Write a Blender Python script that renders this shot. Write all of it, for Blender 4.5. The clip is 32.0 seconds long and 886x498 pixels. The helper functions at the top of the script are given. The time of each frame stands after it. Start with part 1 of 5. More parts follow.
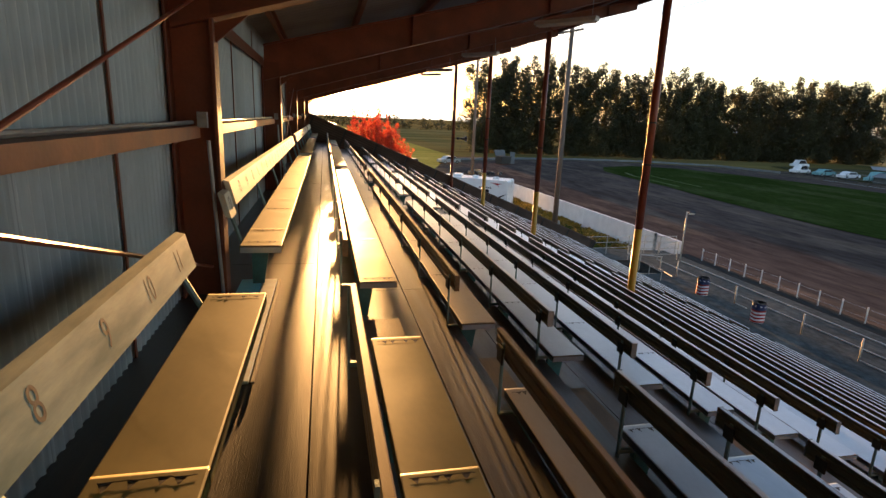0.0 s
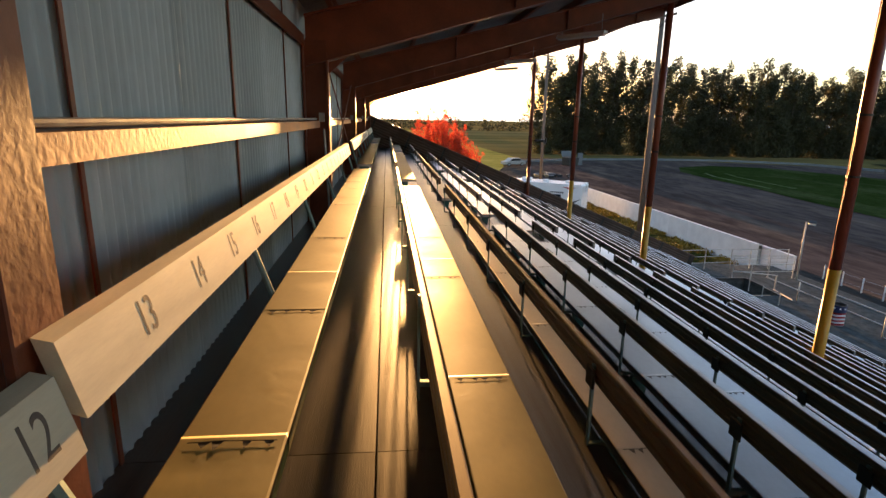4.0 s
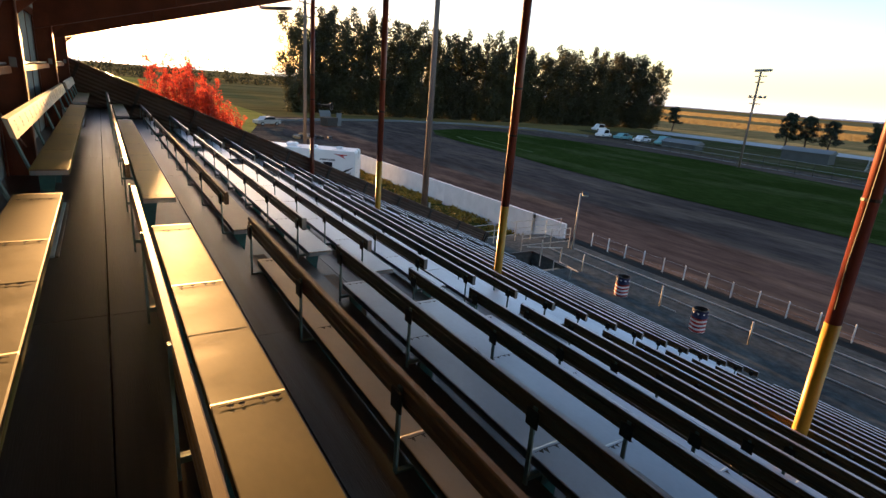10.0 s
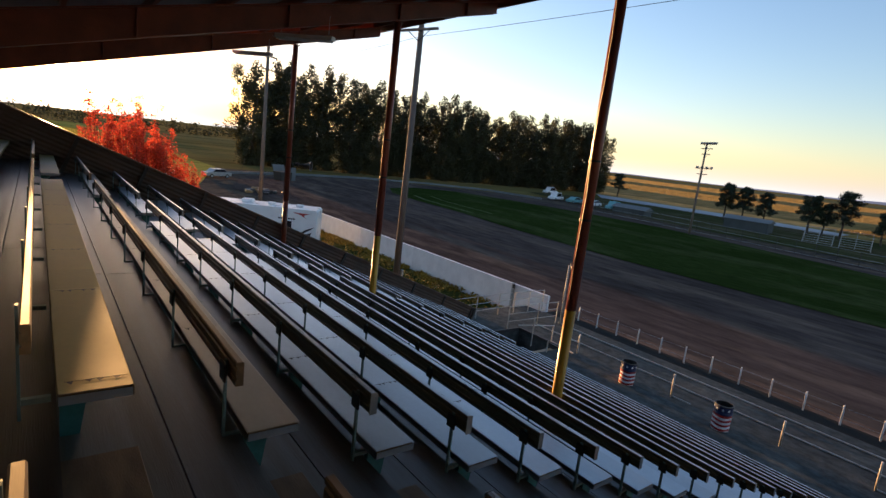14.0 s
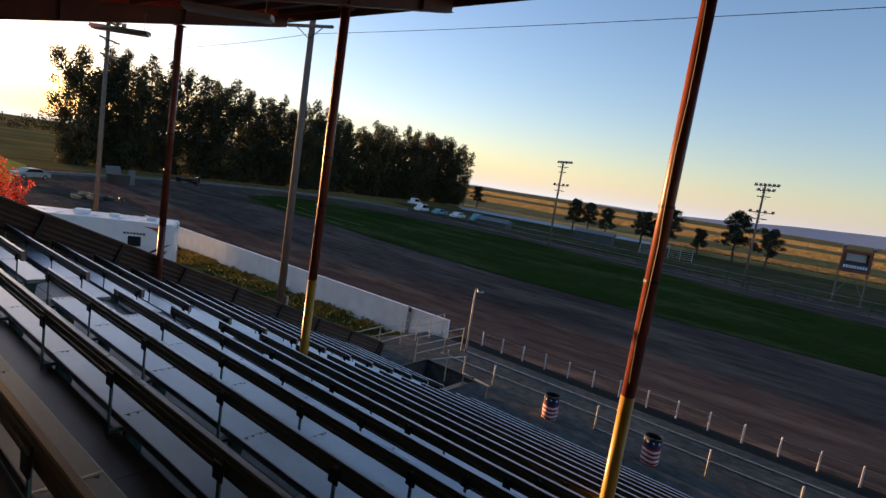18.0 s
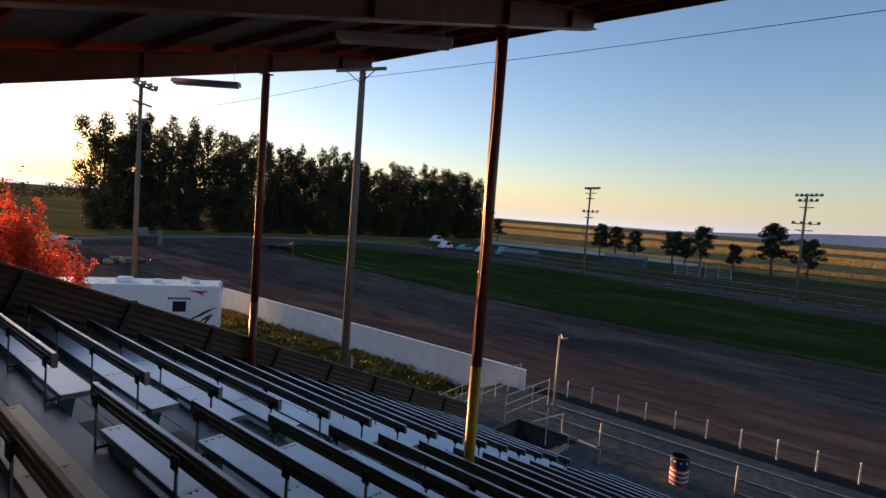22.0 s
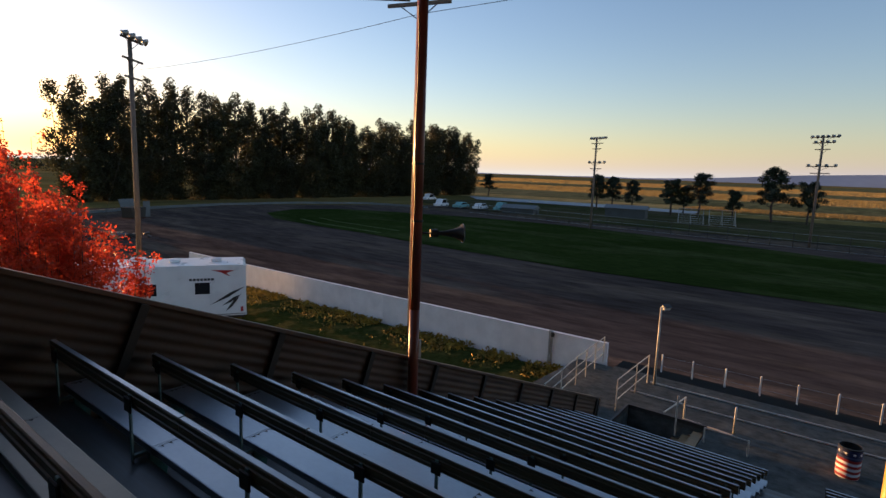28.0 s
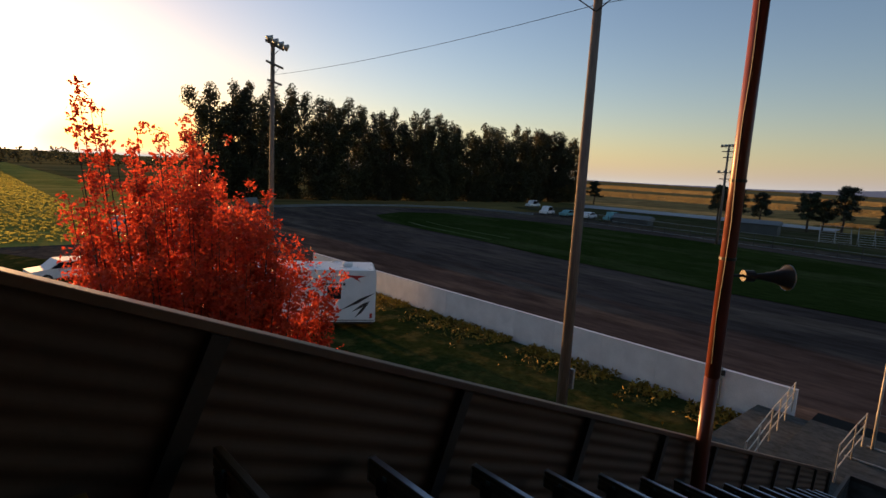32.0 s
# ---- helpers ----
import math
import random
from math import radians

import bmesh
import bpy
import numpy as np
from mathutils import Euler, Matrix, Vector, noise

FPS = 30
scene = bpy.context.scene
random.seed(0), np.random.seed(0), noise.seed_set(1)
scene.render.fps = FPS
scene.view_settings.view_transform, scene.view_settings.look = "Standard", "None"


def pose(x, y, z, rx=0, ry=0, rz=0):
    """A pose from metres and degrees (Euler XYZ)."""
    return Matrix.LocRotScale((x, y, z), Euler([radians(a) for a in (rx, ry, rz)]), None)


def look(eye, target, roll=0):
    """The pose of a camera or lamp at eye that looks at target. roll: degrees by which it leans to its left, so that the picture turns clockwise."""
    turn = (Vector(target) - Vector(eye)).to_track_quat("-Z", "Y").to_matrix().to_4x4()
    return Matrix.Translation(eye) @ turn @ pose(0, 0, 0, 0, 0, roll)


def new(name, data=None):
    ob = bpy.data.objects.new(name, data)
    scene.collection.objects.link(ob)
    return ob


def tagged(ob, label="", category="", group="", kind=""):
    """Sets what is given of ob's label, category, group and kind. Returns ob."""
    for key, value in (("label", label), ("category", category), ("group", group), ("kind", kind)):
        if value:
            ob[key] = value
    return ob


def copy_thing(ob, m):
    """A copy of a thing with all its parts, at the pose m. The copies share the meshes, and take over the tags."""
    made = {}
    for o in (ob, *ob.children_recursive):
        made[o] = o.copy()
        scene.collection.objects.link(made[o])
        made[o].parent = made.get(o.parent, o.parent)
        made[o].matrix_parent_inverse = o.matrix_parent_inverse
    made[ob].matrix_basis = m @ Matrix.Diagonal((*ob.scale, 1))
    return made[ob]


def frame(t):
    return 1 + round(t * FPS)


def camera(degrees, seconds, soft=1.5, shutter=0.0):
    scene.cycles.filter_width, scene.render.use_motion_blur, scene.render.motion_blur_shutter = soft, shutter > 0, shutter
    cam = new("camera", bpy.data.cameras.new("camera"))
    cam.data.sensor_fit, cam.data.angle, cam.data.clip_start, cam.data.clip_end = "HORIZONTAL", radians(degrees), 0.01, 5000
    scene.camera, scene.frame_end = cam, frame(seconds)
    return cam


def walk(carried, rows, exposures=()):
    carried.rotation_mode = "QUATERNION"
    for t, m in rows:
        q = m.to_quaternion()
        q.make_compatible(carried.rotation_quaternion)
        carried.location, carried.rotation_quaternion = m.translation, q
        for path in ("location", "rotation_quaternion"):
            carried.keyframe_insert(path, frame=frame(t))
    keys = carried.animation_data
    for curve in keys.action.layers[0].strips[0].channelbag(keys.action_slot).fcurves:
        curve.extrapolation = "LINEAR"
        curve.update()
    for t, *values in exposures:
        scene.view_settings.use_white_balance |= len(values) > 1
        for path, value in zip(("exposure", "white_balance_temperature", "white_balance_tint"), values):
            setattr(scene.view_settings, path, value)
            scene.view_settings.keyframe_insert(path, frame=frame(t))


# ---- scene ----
cam = camera(79.1, 32.0)
PATH = [
    (0, (0.337, -0.135, 7.317), (0.764, 1.761, 6.847), 2.4),
    (0.5, (0.253, 0.245, 7.319), (0.755, 2.122, 6.846), 2.7),
    (1, (0.312, 0.6, 7.297), (0.705, 2.5, 6.813), 3.4),
    (1.5, (0.313, 0.932, 7.297), (0.629, 2.847, 6.817), 2.8),
    (2, (0.267, 1.283, 7.297), (0.617, 3.197, 6.835), 3.5),
    (2.5, (0.339, 1.641, 7.313), (0.535, 3.568, 6.815), 4.0),
    (3, (0.312, 2.018, 7.295), (0.516, 3.937, 6.773), 3.6),
    (3.5, (0.285, 2.395, 7.253), (0.488, 4.329, 6.787), 1.9),
    (5.5, (0.433, 3.974, 7.309), (0.745, 5.875, 6.773), -2.4),
    (6, (0.391, 4.319, 7.327), (1.088, 6.111, 6.777), -1.2),
    (6.5, (0.412, 4.628, 7.31), (1.188, 6.386, 6.756), 0.1),
    (7, (0.398, 4.974, 7.316), (1.211, 6.725, 6.796), -0.5),
    (7.5, (0.337, 5.371, 7.327), (1.189, 7.109, 6.823), -0.2),
    (8, (0.402, 5.755, 7.322), (1.281, 7.483, 6.829), 0.2),
    (8.5, (0.358, 6.142, 7.333), (1.265, 7.851, 6.825), 1.3),
    (9, (0.371, 6.485, 7.346), (1.344, 8.155, 6.834), 2.1),
    (9.5, (0.43, 6.847, 7.335), (1.405, 8.507, 6.794), 1.9),
    (10, (0.335, 7.238, 7.33), (1.368, 8.851, 6.756), 4.5),
    (10.5, (0.333, 7.539, 7.309), (1.356, 9.167, 6.76), 5.1),
    (11, (0.373, 7.886, 7.31), (1.384, 9.528, 6.78), 4.7),
    (11.5, (0.35, 8.19, 7.314), (1.257, 9.903, 6.824), 3.6),
    (12, (0.45, 8.599, 7.3), (1.085, 10.42, 6.768), 2.2),
    (12.5, (0.446, 8.949, 7.319), (1.08, 10.768, 6.781), 2.7),
    (13, (0.462, 9.33, 7.332), (1.321, 11.063, 6.822), 4.3),
    (13.5, (0.576, 9.772, 7.31), (1.705, 11.363, 6.87), 4.9),
    (14, (0.516, 10.215, 7.302), (1.721, 11.772, 6.948), 6.7),
    (14.5, (0.555, 10.625, 7.267), (1.797, 12.162, 6.955), 6.9),
    (16.5, (0.641, 12.109, 7.289), (2.043, 13.516, 7.06), 8.4),
    (17, (0.623, 12.459, 7.36), (2.062, 13.827, 7.129), 8.9),
    (17.5, (0.714, 12.846, 7.338), (2.278, 14.066, 7.079), 7.8),
    (18, (0.643, 13.222, 7.336), (2.222, 14.423, 7.084), 8.8),
    (18.5, (0.623, 13.56, 7.344), (2.188, 14.78, 7.098), 8.9),
    (19, (0.666, 13.899, 7.347), (2.198, 15.166, 7.124), 5.7),
    (19.5, (0.563, 14.302, 7.371), (2.016, 15.667, 7.213), 3.9),
    (20, (0.576, 14.665, 7.321), (2.011, 16.051, 7.168), 3.6),
    (20.5, (0.629, 15.032, 7.35), (2.072, 16.409, 7.201), 2.6),
    (21, (0.636, 15.412, 7.339), (2.206, 16.64, 7.167), 2.6),
    (21.5, (0.67, 15.831, 7.297), (2.229, 17.072, 7.123), 3.4),
    (22, (0.608, 16.239, 7.352), (2.151, 17.506, 7.221), 4.3),
    (22.5, (0.56, 16.608, 7.359), (2.155, 17.807, 7.219), 4.6),
    (23, (0.605, 17.0, 7.345), (2.19, 18.211, 7.202), 4.4),
    (23.5, (0.594, 17.369, 7.343), (2.185, 18.574, 7.206), 3.7),
    (24, (0.586, 17.745, 7.333), (2.224, 18.886, 7.21), 3.3),
    (24.5, (0.658, 18.137, 7.32), (2.315, 19.248, 7.178), 3.7),
    (26.5, (0.604, 19.754, 7.333), (2.239, 20.882, 7.108), 3.2),
    (27, (0.654, 20.145, 7.285), (2.25, 21.32, 7.015), 3.1),
    (27.5, (0.622, 20.526, 7.301), (2.19, 21.735, 7.024), 2.5),
    (28, (0.643, 20.896, 7.324), (2.22, 22.092, 7.037), 2.0),
    (28.5, (0.684, 21.308, 7.316), (2.146, 22.65, 7.067), 1.4),
    (29, (0.627, 21.637, 7.328), (2.087, 22.984, 7.102), 1.1),
    (29.5, (0.659, 21.992, 7.277), (2.126, 23.332, 7.047), 1.9),
    (30, (0.664, 22.314, 7.316), (2.097, 23.692, 7.094), 2.2),
    (30.5, (0.64, 22.659, 7.324), (2.088, 24.021, 7.105), 2.4),
    (31, (0.619, 23.01, 7.286), (2.046, 24.39, 7.044), 3.1),
    (31.5, (0.628, 23.39, 7.301), (1.955, 24.862, 7.031), 3.3),
    (32, (0.545, 23.743, 7.341), (1.89, 25.195, 7.056), 3.2),
]
EXPOSURES = [(0, 2.25, 5900, 22), (3, 2.45, 5900, 22), (6, 2.12, 5550, 22), (10, 2.15, 5550, 22), (12.6, 2.15, 5600, 22), (13.3, 2.0, 5500, 22), (14, 1.62, 5400, 22), (18, 1.38, 5300, 24), (24, 1.27, 5300, 24), (28, 1.25, 5500, 24), (30, 0.95, 5600, 24), (32, 0.8, 5700, 24)]
walk(cam, [(t, look(eye, target, roll)) for t, eye, target, roll in PATH], EXPOSURES)

# ---- sky, sun and exposure ----
SUN_EL, SUN_AZ = radians(2.3), radians(2.2)      # low over the far end of the stand, azimuth from +y towards +x
sun_way = Vector((math.sin(SUN_AZ) * math.cos(SUN_EL), math.cos(SUN_AZ) * math.cos(SUN_EL), math.sin(SUN_EL)))

world = bpy.data.worlds.new("world")
scene.world = world
world.use_nodes = True
wn, wl = world.node_tree.nodes, world.node_tree.links
sky = wn.new("ShaderNodeTexSky")
sky.sky_type, sky.sun_disc = "NISHITA", False
sky.sun_elevation, sky.sun_rotation = SUN_EL, SUN_AZ
sky.air_density, sky.dust_density, sky.ozone_density, sky.altitude = 1.0, 1.0, 1.3, 800
back = wn["Background"]
back.inputs["Strength"].default_value = 0.15
# the bright aureole of the low sun in dusty air, added to the sky round the sun's direction
tc = wn.new("ShaderNodeTexCoord")
dot = wn.new("ShaderNodeVectorMath")
dot.operation = "DOT_PRODUCT"
dot.inputs[1].default_value = sun_way
soft = wn.new("ShaderNodeHueSaturation")
soft.inputs["Saturation"].default_value, soft.inputs["Value"].default_value = 1.04, 1.05
wl.new(sky.outputs[0], soft.inputs["Color"])
wl.new(tc.outputs["Generated"], dot.inputs[0])
# pale dust haze that thickens towards the horizon
axes, lift, fall, haze = wn.new("ShaderNodeSeparateXYZ"), wn.new("ShaderNodeMath"), wn.new("ShaderNodeMath"), wn.new("ShaderNodeMix")
wl.new(tc.outputs["Generated"], axes.inputs[0])
lift.operation = "MULTIPLY"
lift.inputs[1].default_value = -24.0
wl.new(axes.outputs["Z"], lift.inputs[0])
fall.operation, fall.use_clamp = "EXPONENT", True
wl.new(lift.outputs[0], fall.inputs[0])
haze.data_type = "RGBA"
side, hue = wn.new("ShaderNodeMapRange"), wn.new("ShaderNodeMix")
side.inputs["From Min"].default_value, side.inputs["From Max"].default_value = -0.75, 0.5
hue.data_type = "RGBA"
hue.inputs["A"].default_value, hue.inputs["B"].default_value = (0.9, 1.2, 1.7, 1), (2.6, 2.3, 1.6, 1)
wl.new(hue.outputs["Result"], haze.inputs["B"])
wl.new(fall.outputs[0], haze.inputs["Factor"])
wl.new(soft.outputs[0], haze.inputs["A"])
wl.new(dot.outputs["Value"], side.inputs["Value"])
wl.new(side.outputs[0], hue.inputs["Factor"])
total = haze.outputs["Result"]
for sharp, colour in ((9000.0, (900, 640, 300)), (900.0, (20, 12, 3.5)), (90.0, (2.7, 2.1, 1.35))):
    power = wn.new("ShaderNodeMath")
    power.operation, power.use_clamp = "POWER", True
    power.inputs[1].default_value = sharp
    wl.new(dot.outputs["Value"], power.inputs[0])
    tint = wn.new("ShaderNodeVectorMath")
    tint.operation = "SCALE"
    tint.inputs[0].default_value = colour
    wl.new(power.outputs[0], tint.inputs["Scale"])
    add = wn.new("ShaderNodeVectorMath")
    add.operation = "ADD"
    wl.new(total, add.inputs[0])
    wl.new(tint.outputs[0], add.inputs[1])
    total = add.outputs[0]
wl.new(total, back.inputs["Color"])

sun = new("sun", bpy.data.lights.new("sun", "SUN"))
sun.data.energy, sun.data.angle, sun.data.color = 5.0, radians(0.6), (1.0, 0.50, 0.13)
sun.matrix_basis = look(sun_way * 100, (0, 0, 0))


# ---- materials ----
def nodes_of(name):
    m = bpy.data.materials.new(name)
    m.use_nodes = True
    return m, m.node_tree.nodes, m.node_tree.links, m.node_tree.nodes["Principled BSDF"]


def paint(name, c, rough=0.5, metal=0.0, dark=0.6, scale=3.0, fine=60.0, bump=0.15, stretch=(1, 1, 1), spread=0.12, stain=None, stain_at=0.6, spec=0.5, dent=0.0):
    """A surface of colour c: broad stains, fine grain, a change from piece to piece, and fine relief."""
    m, n, l, bsdf = nodes_of(name)
    tc, mp = n.new("ShaderNodeTexCoord"), n.new("ShaderNodeMapping")
    mp.inputs["Scale"].default_value = stretch
    l.new(tc.outputs["Object"], mp.inputs["Vector"])
    big, small = n.new("ShaderNodeTexNoise"), n.new("ShaderNodeTexNoise")
    big.inputs["Scale"].default_value, big.inputs["Detail"].default_value = scale, 6
    small.inputs["Scale"].default_value, small.inputs["Detail"].default_value = fine, 4
    info = n.new("ShaderNodeObjectInfo")
    shift = n.new("ShaderNodeVectorMath")
    shift.operation = "ADD"
    span = n.new("ShaderNodeMath")
    span.operation = "MULTIPLY"
    span.inputs[1].default_value = 37.0
    l.new(info.outputs["Random"], span.inputs[0])
    l.new(mp.outputs[0], shift.inputs[0])
    l.new(span.outputs[0], shift.inputs[1])
    for t in (big, small):
        l.new(shift.outputs[0], t.inputs["Vector"])
    ramp = n.new("ShaderNodeValToRGB")
    ramp.color_ramp.elements[0].position, ramp.color_ramp.elements[1].position = 0.3, stain_at + 0.1
    low = stain or tuple(v * dark for v in c)
    ramp.color_ramp.elements[0].color, ramp.color_ramp.elements[1].color = (*low, 1), (*c, 1)
    l.new(big.outputs["Fac"], ramp.inputs["Fac"])
    grain = n.new("ShaderNodeMapRange")
    grain.inputs["To Min"].default_value, grain.inputs["To Max"].default_value = 1 - 0.3 * bump ** 0.5, 1 + 0.3 * bump ** 0.5
    l.new(small.outputs["Fac"], grain.inputs["Value"])
    each = n.new("ShaderNodeMapRange")
    each.inputs["To Min"].default_value, each.inputs["To Max"].default_value = 1 - spread, 1 + spread
    l.new(info.outputs["Random"], each.inputs["Value"])
    mul = n.new("ShaderNodeMath")
    mul.operation = "MULTIPLY"
    l.new(grain.outputs[0], mul.inputs[0])
    l.new(each.outputs[0], mul.inputs[1])
    mix = n.new("ShaderNodeVectorMath")
    mix.operation = "SCALE"
    l.new(ramp.outputs["Color"], mix.inputs[0])
    l.new(mul.outputs[0], mix.inputs["Scale"])
    l.new(mix.outputs[0], bsdf.inputs["Base Color"])
    rr = n.new("ShaderNodeMapRange")
    rr.inputs["To Min"].default_value, rr.inputs["To Max"].default_value = max(0.05, rough - 0.12), min(1, rough + 0.12)
    l.new(big.outputs["Fac"], rr.inputs["Value"])
    l.new(rr.outputs[0], bsdf.inputs["Roughness"])
    bsdf.inputs["Metallic"].default_value = metal
    bsdf.inputs["Specular IOR Level"].default_value = spec
    if bump:
        b = n.new("ShaderNodeBump")
        b.inputs["Strength"].default_value, b.inputs["Distance"].default_value = min(1, bump), 0.004
        l.new(small.outputs["Fac"], b.inputs["Height"])
        l.new(b.outputs[0], bsdf.inputs["Normal"])
        if dent:        # shallow buckles in beaten sheet
            wave, soft_bump = n.new("ShaderNodeTexNoise"), n.new("ShaderNodeBump")
            wave.inputs["Scale"].default_value, wave.inputs["Detail"].default_value, wave.inputs["Distortion"].default_value = 5.0, 3, 0.6
            l.new(shift.outputs[0], wave.inputs["Vector"])
            soft_bump.inputs["Strength"].default_value, soft_bump.inputs["Distance"].default_value = 1.0, dent
            l.new(wave.outputs["Fac"], soft_bump.inputs["Height"])
            l.new(soft_bump.outputs[0], b.inputs["Normal"])
    return m


def earth(name, c0, c1, c2, broad, streak, grit, stretch=(1, 1, 1), rough=0.95):
    """Ground: broad patches of two colours, streaks of a third along the stretch, and grit at walking size."""
    m, n, l, bsdf = nodes_of(name)
    geo, mp = n.new("ShaderNodeNewGeometry"), n.new("ShaderNodeMapping")
    mp.inputs["Scale"].default_value = stretch
    l.new(geo.outputs["Position"], mp.inputs["Vector"])
    out = None
    for scale, detail, lo, hi, src in ((broad, 5, 0.42, 0.62, geo.outputs["Position"]), (streak, 6, 0.50, 0.66, mp.outputs[0])):
        t, r = n.new("ShaderNodeTexNoise"), n.new("ShaderNodeMapRange")
        t.inputs["Scale"].default_value, t.inputs["Detail"].default_value = scale, detail
        r.inputs["From Min"].default_value, r.inputs["From Max"].default_value = lo, hi
        l.new(src, t.inputs["Vector"])
        l.new(t.outputs["Fac"], r.inputs["Value"])
        mix = n.new("ShaderNodeMix")
        mix.data_type = "RGBA"
        l.new(r.outputs[0], mix.inputs["Factor"])
        if out is None:
            mix.inputs["A"].default_value, mix.inputs["B"].default_value = (*c0, 1), (*c1, 1)
        else:
            l.new(out, mix.inputs["A"])
            mix.inputs["B"].default_value = (*c2, 1)
        out = mix.outputs["Result"]
    g, gr, sc = n.new("ShaderNodeTexNoise"), n.new("ShaderNodeMapRange"), n.new("ShaderNodeVectorMath")
    g.inputs["Scale"].default_value, g.inputs["Detail"].default_value, g.inputs["Roughness"].default_value = grit, 8, 0.7
    gr.inputs["From Min"].default_value, gr.inputs["From Max"].default_value = 0.3, 0.7
    gr.inputs["To Min"].default_value, gr.inputs["To Max"].default_value = 0.55, 1.5
    sc.operation = "SCALE"
    l.new(mp.outputs[0], g.inputs["Vector"])
    l.new(g.outputs["Fac"], gr.inputs["Value"])
    l.new(out, sc.inputs[0])
    l.new(gr.outputs[0], sc.inputs["Scale"])
    l.new(sc.outputs[0], bsdf.inputs["Base Color"])
    b = n.new("ShaderNodeBump")
    b.inputs["Strength"].default_value, b.inputs["Distance"].default_value = 0.6, 0.04
    l.new(g.outputs["Fac"], b.inputs["Height"])
    l.new(b.outputs[0], bsdf.inputs["Normal"])
    bsdf.inputs["Roughness"].default_value, bsdf.inputs["Specular IOR Level"].default_value = rough, 0.0
    return m


def leafy(m, share):
    """Lets light through a leaf: part of what falls on it shines out on its other side."""
    n, l = m.node_tree.nodes, m.node_tree.links
    bsdf, out = n["Principled BSDF"], n["Material Output"]
    thin, mix = n.new("ShaderNodeBsdfTranslucent"), n.new("ShaderNodeMixShader")
    l.new(bsdf.inputs["Base Color"].links[0].from_socket, thin.inputs["Color"])
    mix.inputs["Fac"].default_value = share
    l.new(bsdf.outputs[0], mix.inputs[1])
    l.new(thin.outputs[0], mix.inputs[2])
    l.new(mix.outputs[0], out.inputs["Surface"])
    return m


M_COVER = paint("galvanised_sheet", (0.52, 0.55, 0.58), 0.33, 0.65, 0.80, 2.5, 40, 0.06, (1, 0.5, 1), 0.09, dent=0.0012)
# the same sheet with the low sun's gold reflection put into its colour
M_COVERSUN = paint("sun_gold_sheet", (0.29, 0.225, 0.052), 0.55, 0.0, 0.70, 2.5, 40, 0.06, (1, 0.5, 1), 0.10, spec=0.35, dent=0.0013)
# a weaker copy for row three, its warm reflected light also in the colour
M_COVERHALFSUN = paint("half_sun_sheet", (0.36, 0.31, 0.24), 0.42, 0.35, 0.75, 2.5, 40, 0.06, (1, 0.5, 1), 0.10, dent=0.0012)
M_BENCHWOOD = paint("bench_wood", (0.30, 0.21, 0.12), 0.6, 0, 0.5, 3, 40, 0.4, (6, 0.5, 6))
M_BACK = paint("backrest_brown", (0.165, 0.125, 0.070), 0.42, 0, 0.5, 3, 50, 0.35, (8, 0.5, 8))
M_BACKTAN = paint("backrest_tan", (0.40, 0.25, 0.11), 0.5, 0, 0.6, 3, 50, 0.1, (8, 0.5, 8))
M_BACKMID = paint("backrest_umber", (0.23, 0.145, 0.07), 0.45, 0, 0.5, 3, 50, 0.2, (8, 0.5, 8))
M_BACKWHITE = paint("backrest_pale", (0.74, 0.69, 0.52), 0.6, 0, 0.7, 3, 50, 0.08, (4, 0.6, 4))
M_BACKAGED = paint("backrest_patina", (0.35, 0.42, 0.35), 0.55, 0, 0.6, 4, 40, 0.12, (4, 0.8, 4), stain=(0.12, 0.19, 0.17))
# pale colour for the sky highlight along the backrests' top edges
M_HIGHLIGHT = paint("backrest_highlight", (0.62, 0.64, 0.66), 0.3, 0.5, 0.7, 4, 50, 0.1, (4, 0.5, 4))
M_PALEAQUA = paint("worn_aqua", (0.58, 0.74, 0.72), 0.5, 0, 0.6, 5, 40, 0.04)
M_DECK = paint("deck_paint", (0.072, 0.056, 0.042), 0.33, 0, 0.35, 1.5, 30, 0.35, (9, 0.25, 9), 0.15)
# deck paint with the sky's grey-blue sheen put into its colour, brown stains below
M_DECKSKY = paint("sky_sheen_deck_paint", (0.135, 0.150, 0.155), 0.36, 0, 0.42, 1.5, 30, 0.35, (7, 0.3, 7), 0.18, stain=(0.085, 0.070, 0.052))
M_TEAL = paint("teal_paint", (0.075, 0.22, 0.23), 0.5, 0, 0.5, 2, 40, 0.3)
M_RODTEAL = paint("worn_teal_rod", (0.24, 0.36, 0.34), 0.5, 0.2, 0.6, 5, 60, 0.3)
M_AQUA = paint("aqua_paint", (0.24, 0.74, 0.82), 0.5, 0, 0.7, 3, 40, 0.08)
M_STEEL = paint("weathered_steel", (0.42, 0.43, 0.42), 0.45, 0.6, 0.6, 8, 80, 0.2)
M_RED = paint("oxide_red_paint", (0.23, 0.062, 0.025), 0.5, 0, 0.55, 2.5, 40, 0.25)
M_REDPOLE = paint("oxide_red_pole", (0.26, 0.06, 0.025), 0.38, 0, 0.6, 2.5, 40, 0.2)
M_YELLOW = paint("yellow_paint", (0.72, 0.42, 0.03), 0.4, 0, 0.75, 3, 40, 0.2)
M_WALLSHEET = paint("corrugated_wall", (0.45, 0.52, 0.55), 0.5, 0.25, 0.65, 1.2, 30, 0.2, (1, 1, 0.3))
M_ROOFSHEET = paint("corrugated_roof", (0.30, 0.30, 0.29), 0.6, 0.2, 0.6, 1.2, 30, 0.2)
M_ENDSHEET = paint("brown_sheet", (0.11, 0.073, 0.052), 0.6, 0.0, 0.6, 1.5, 30, 0.2, spec=0.25)
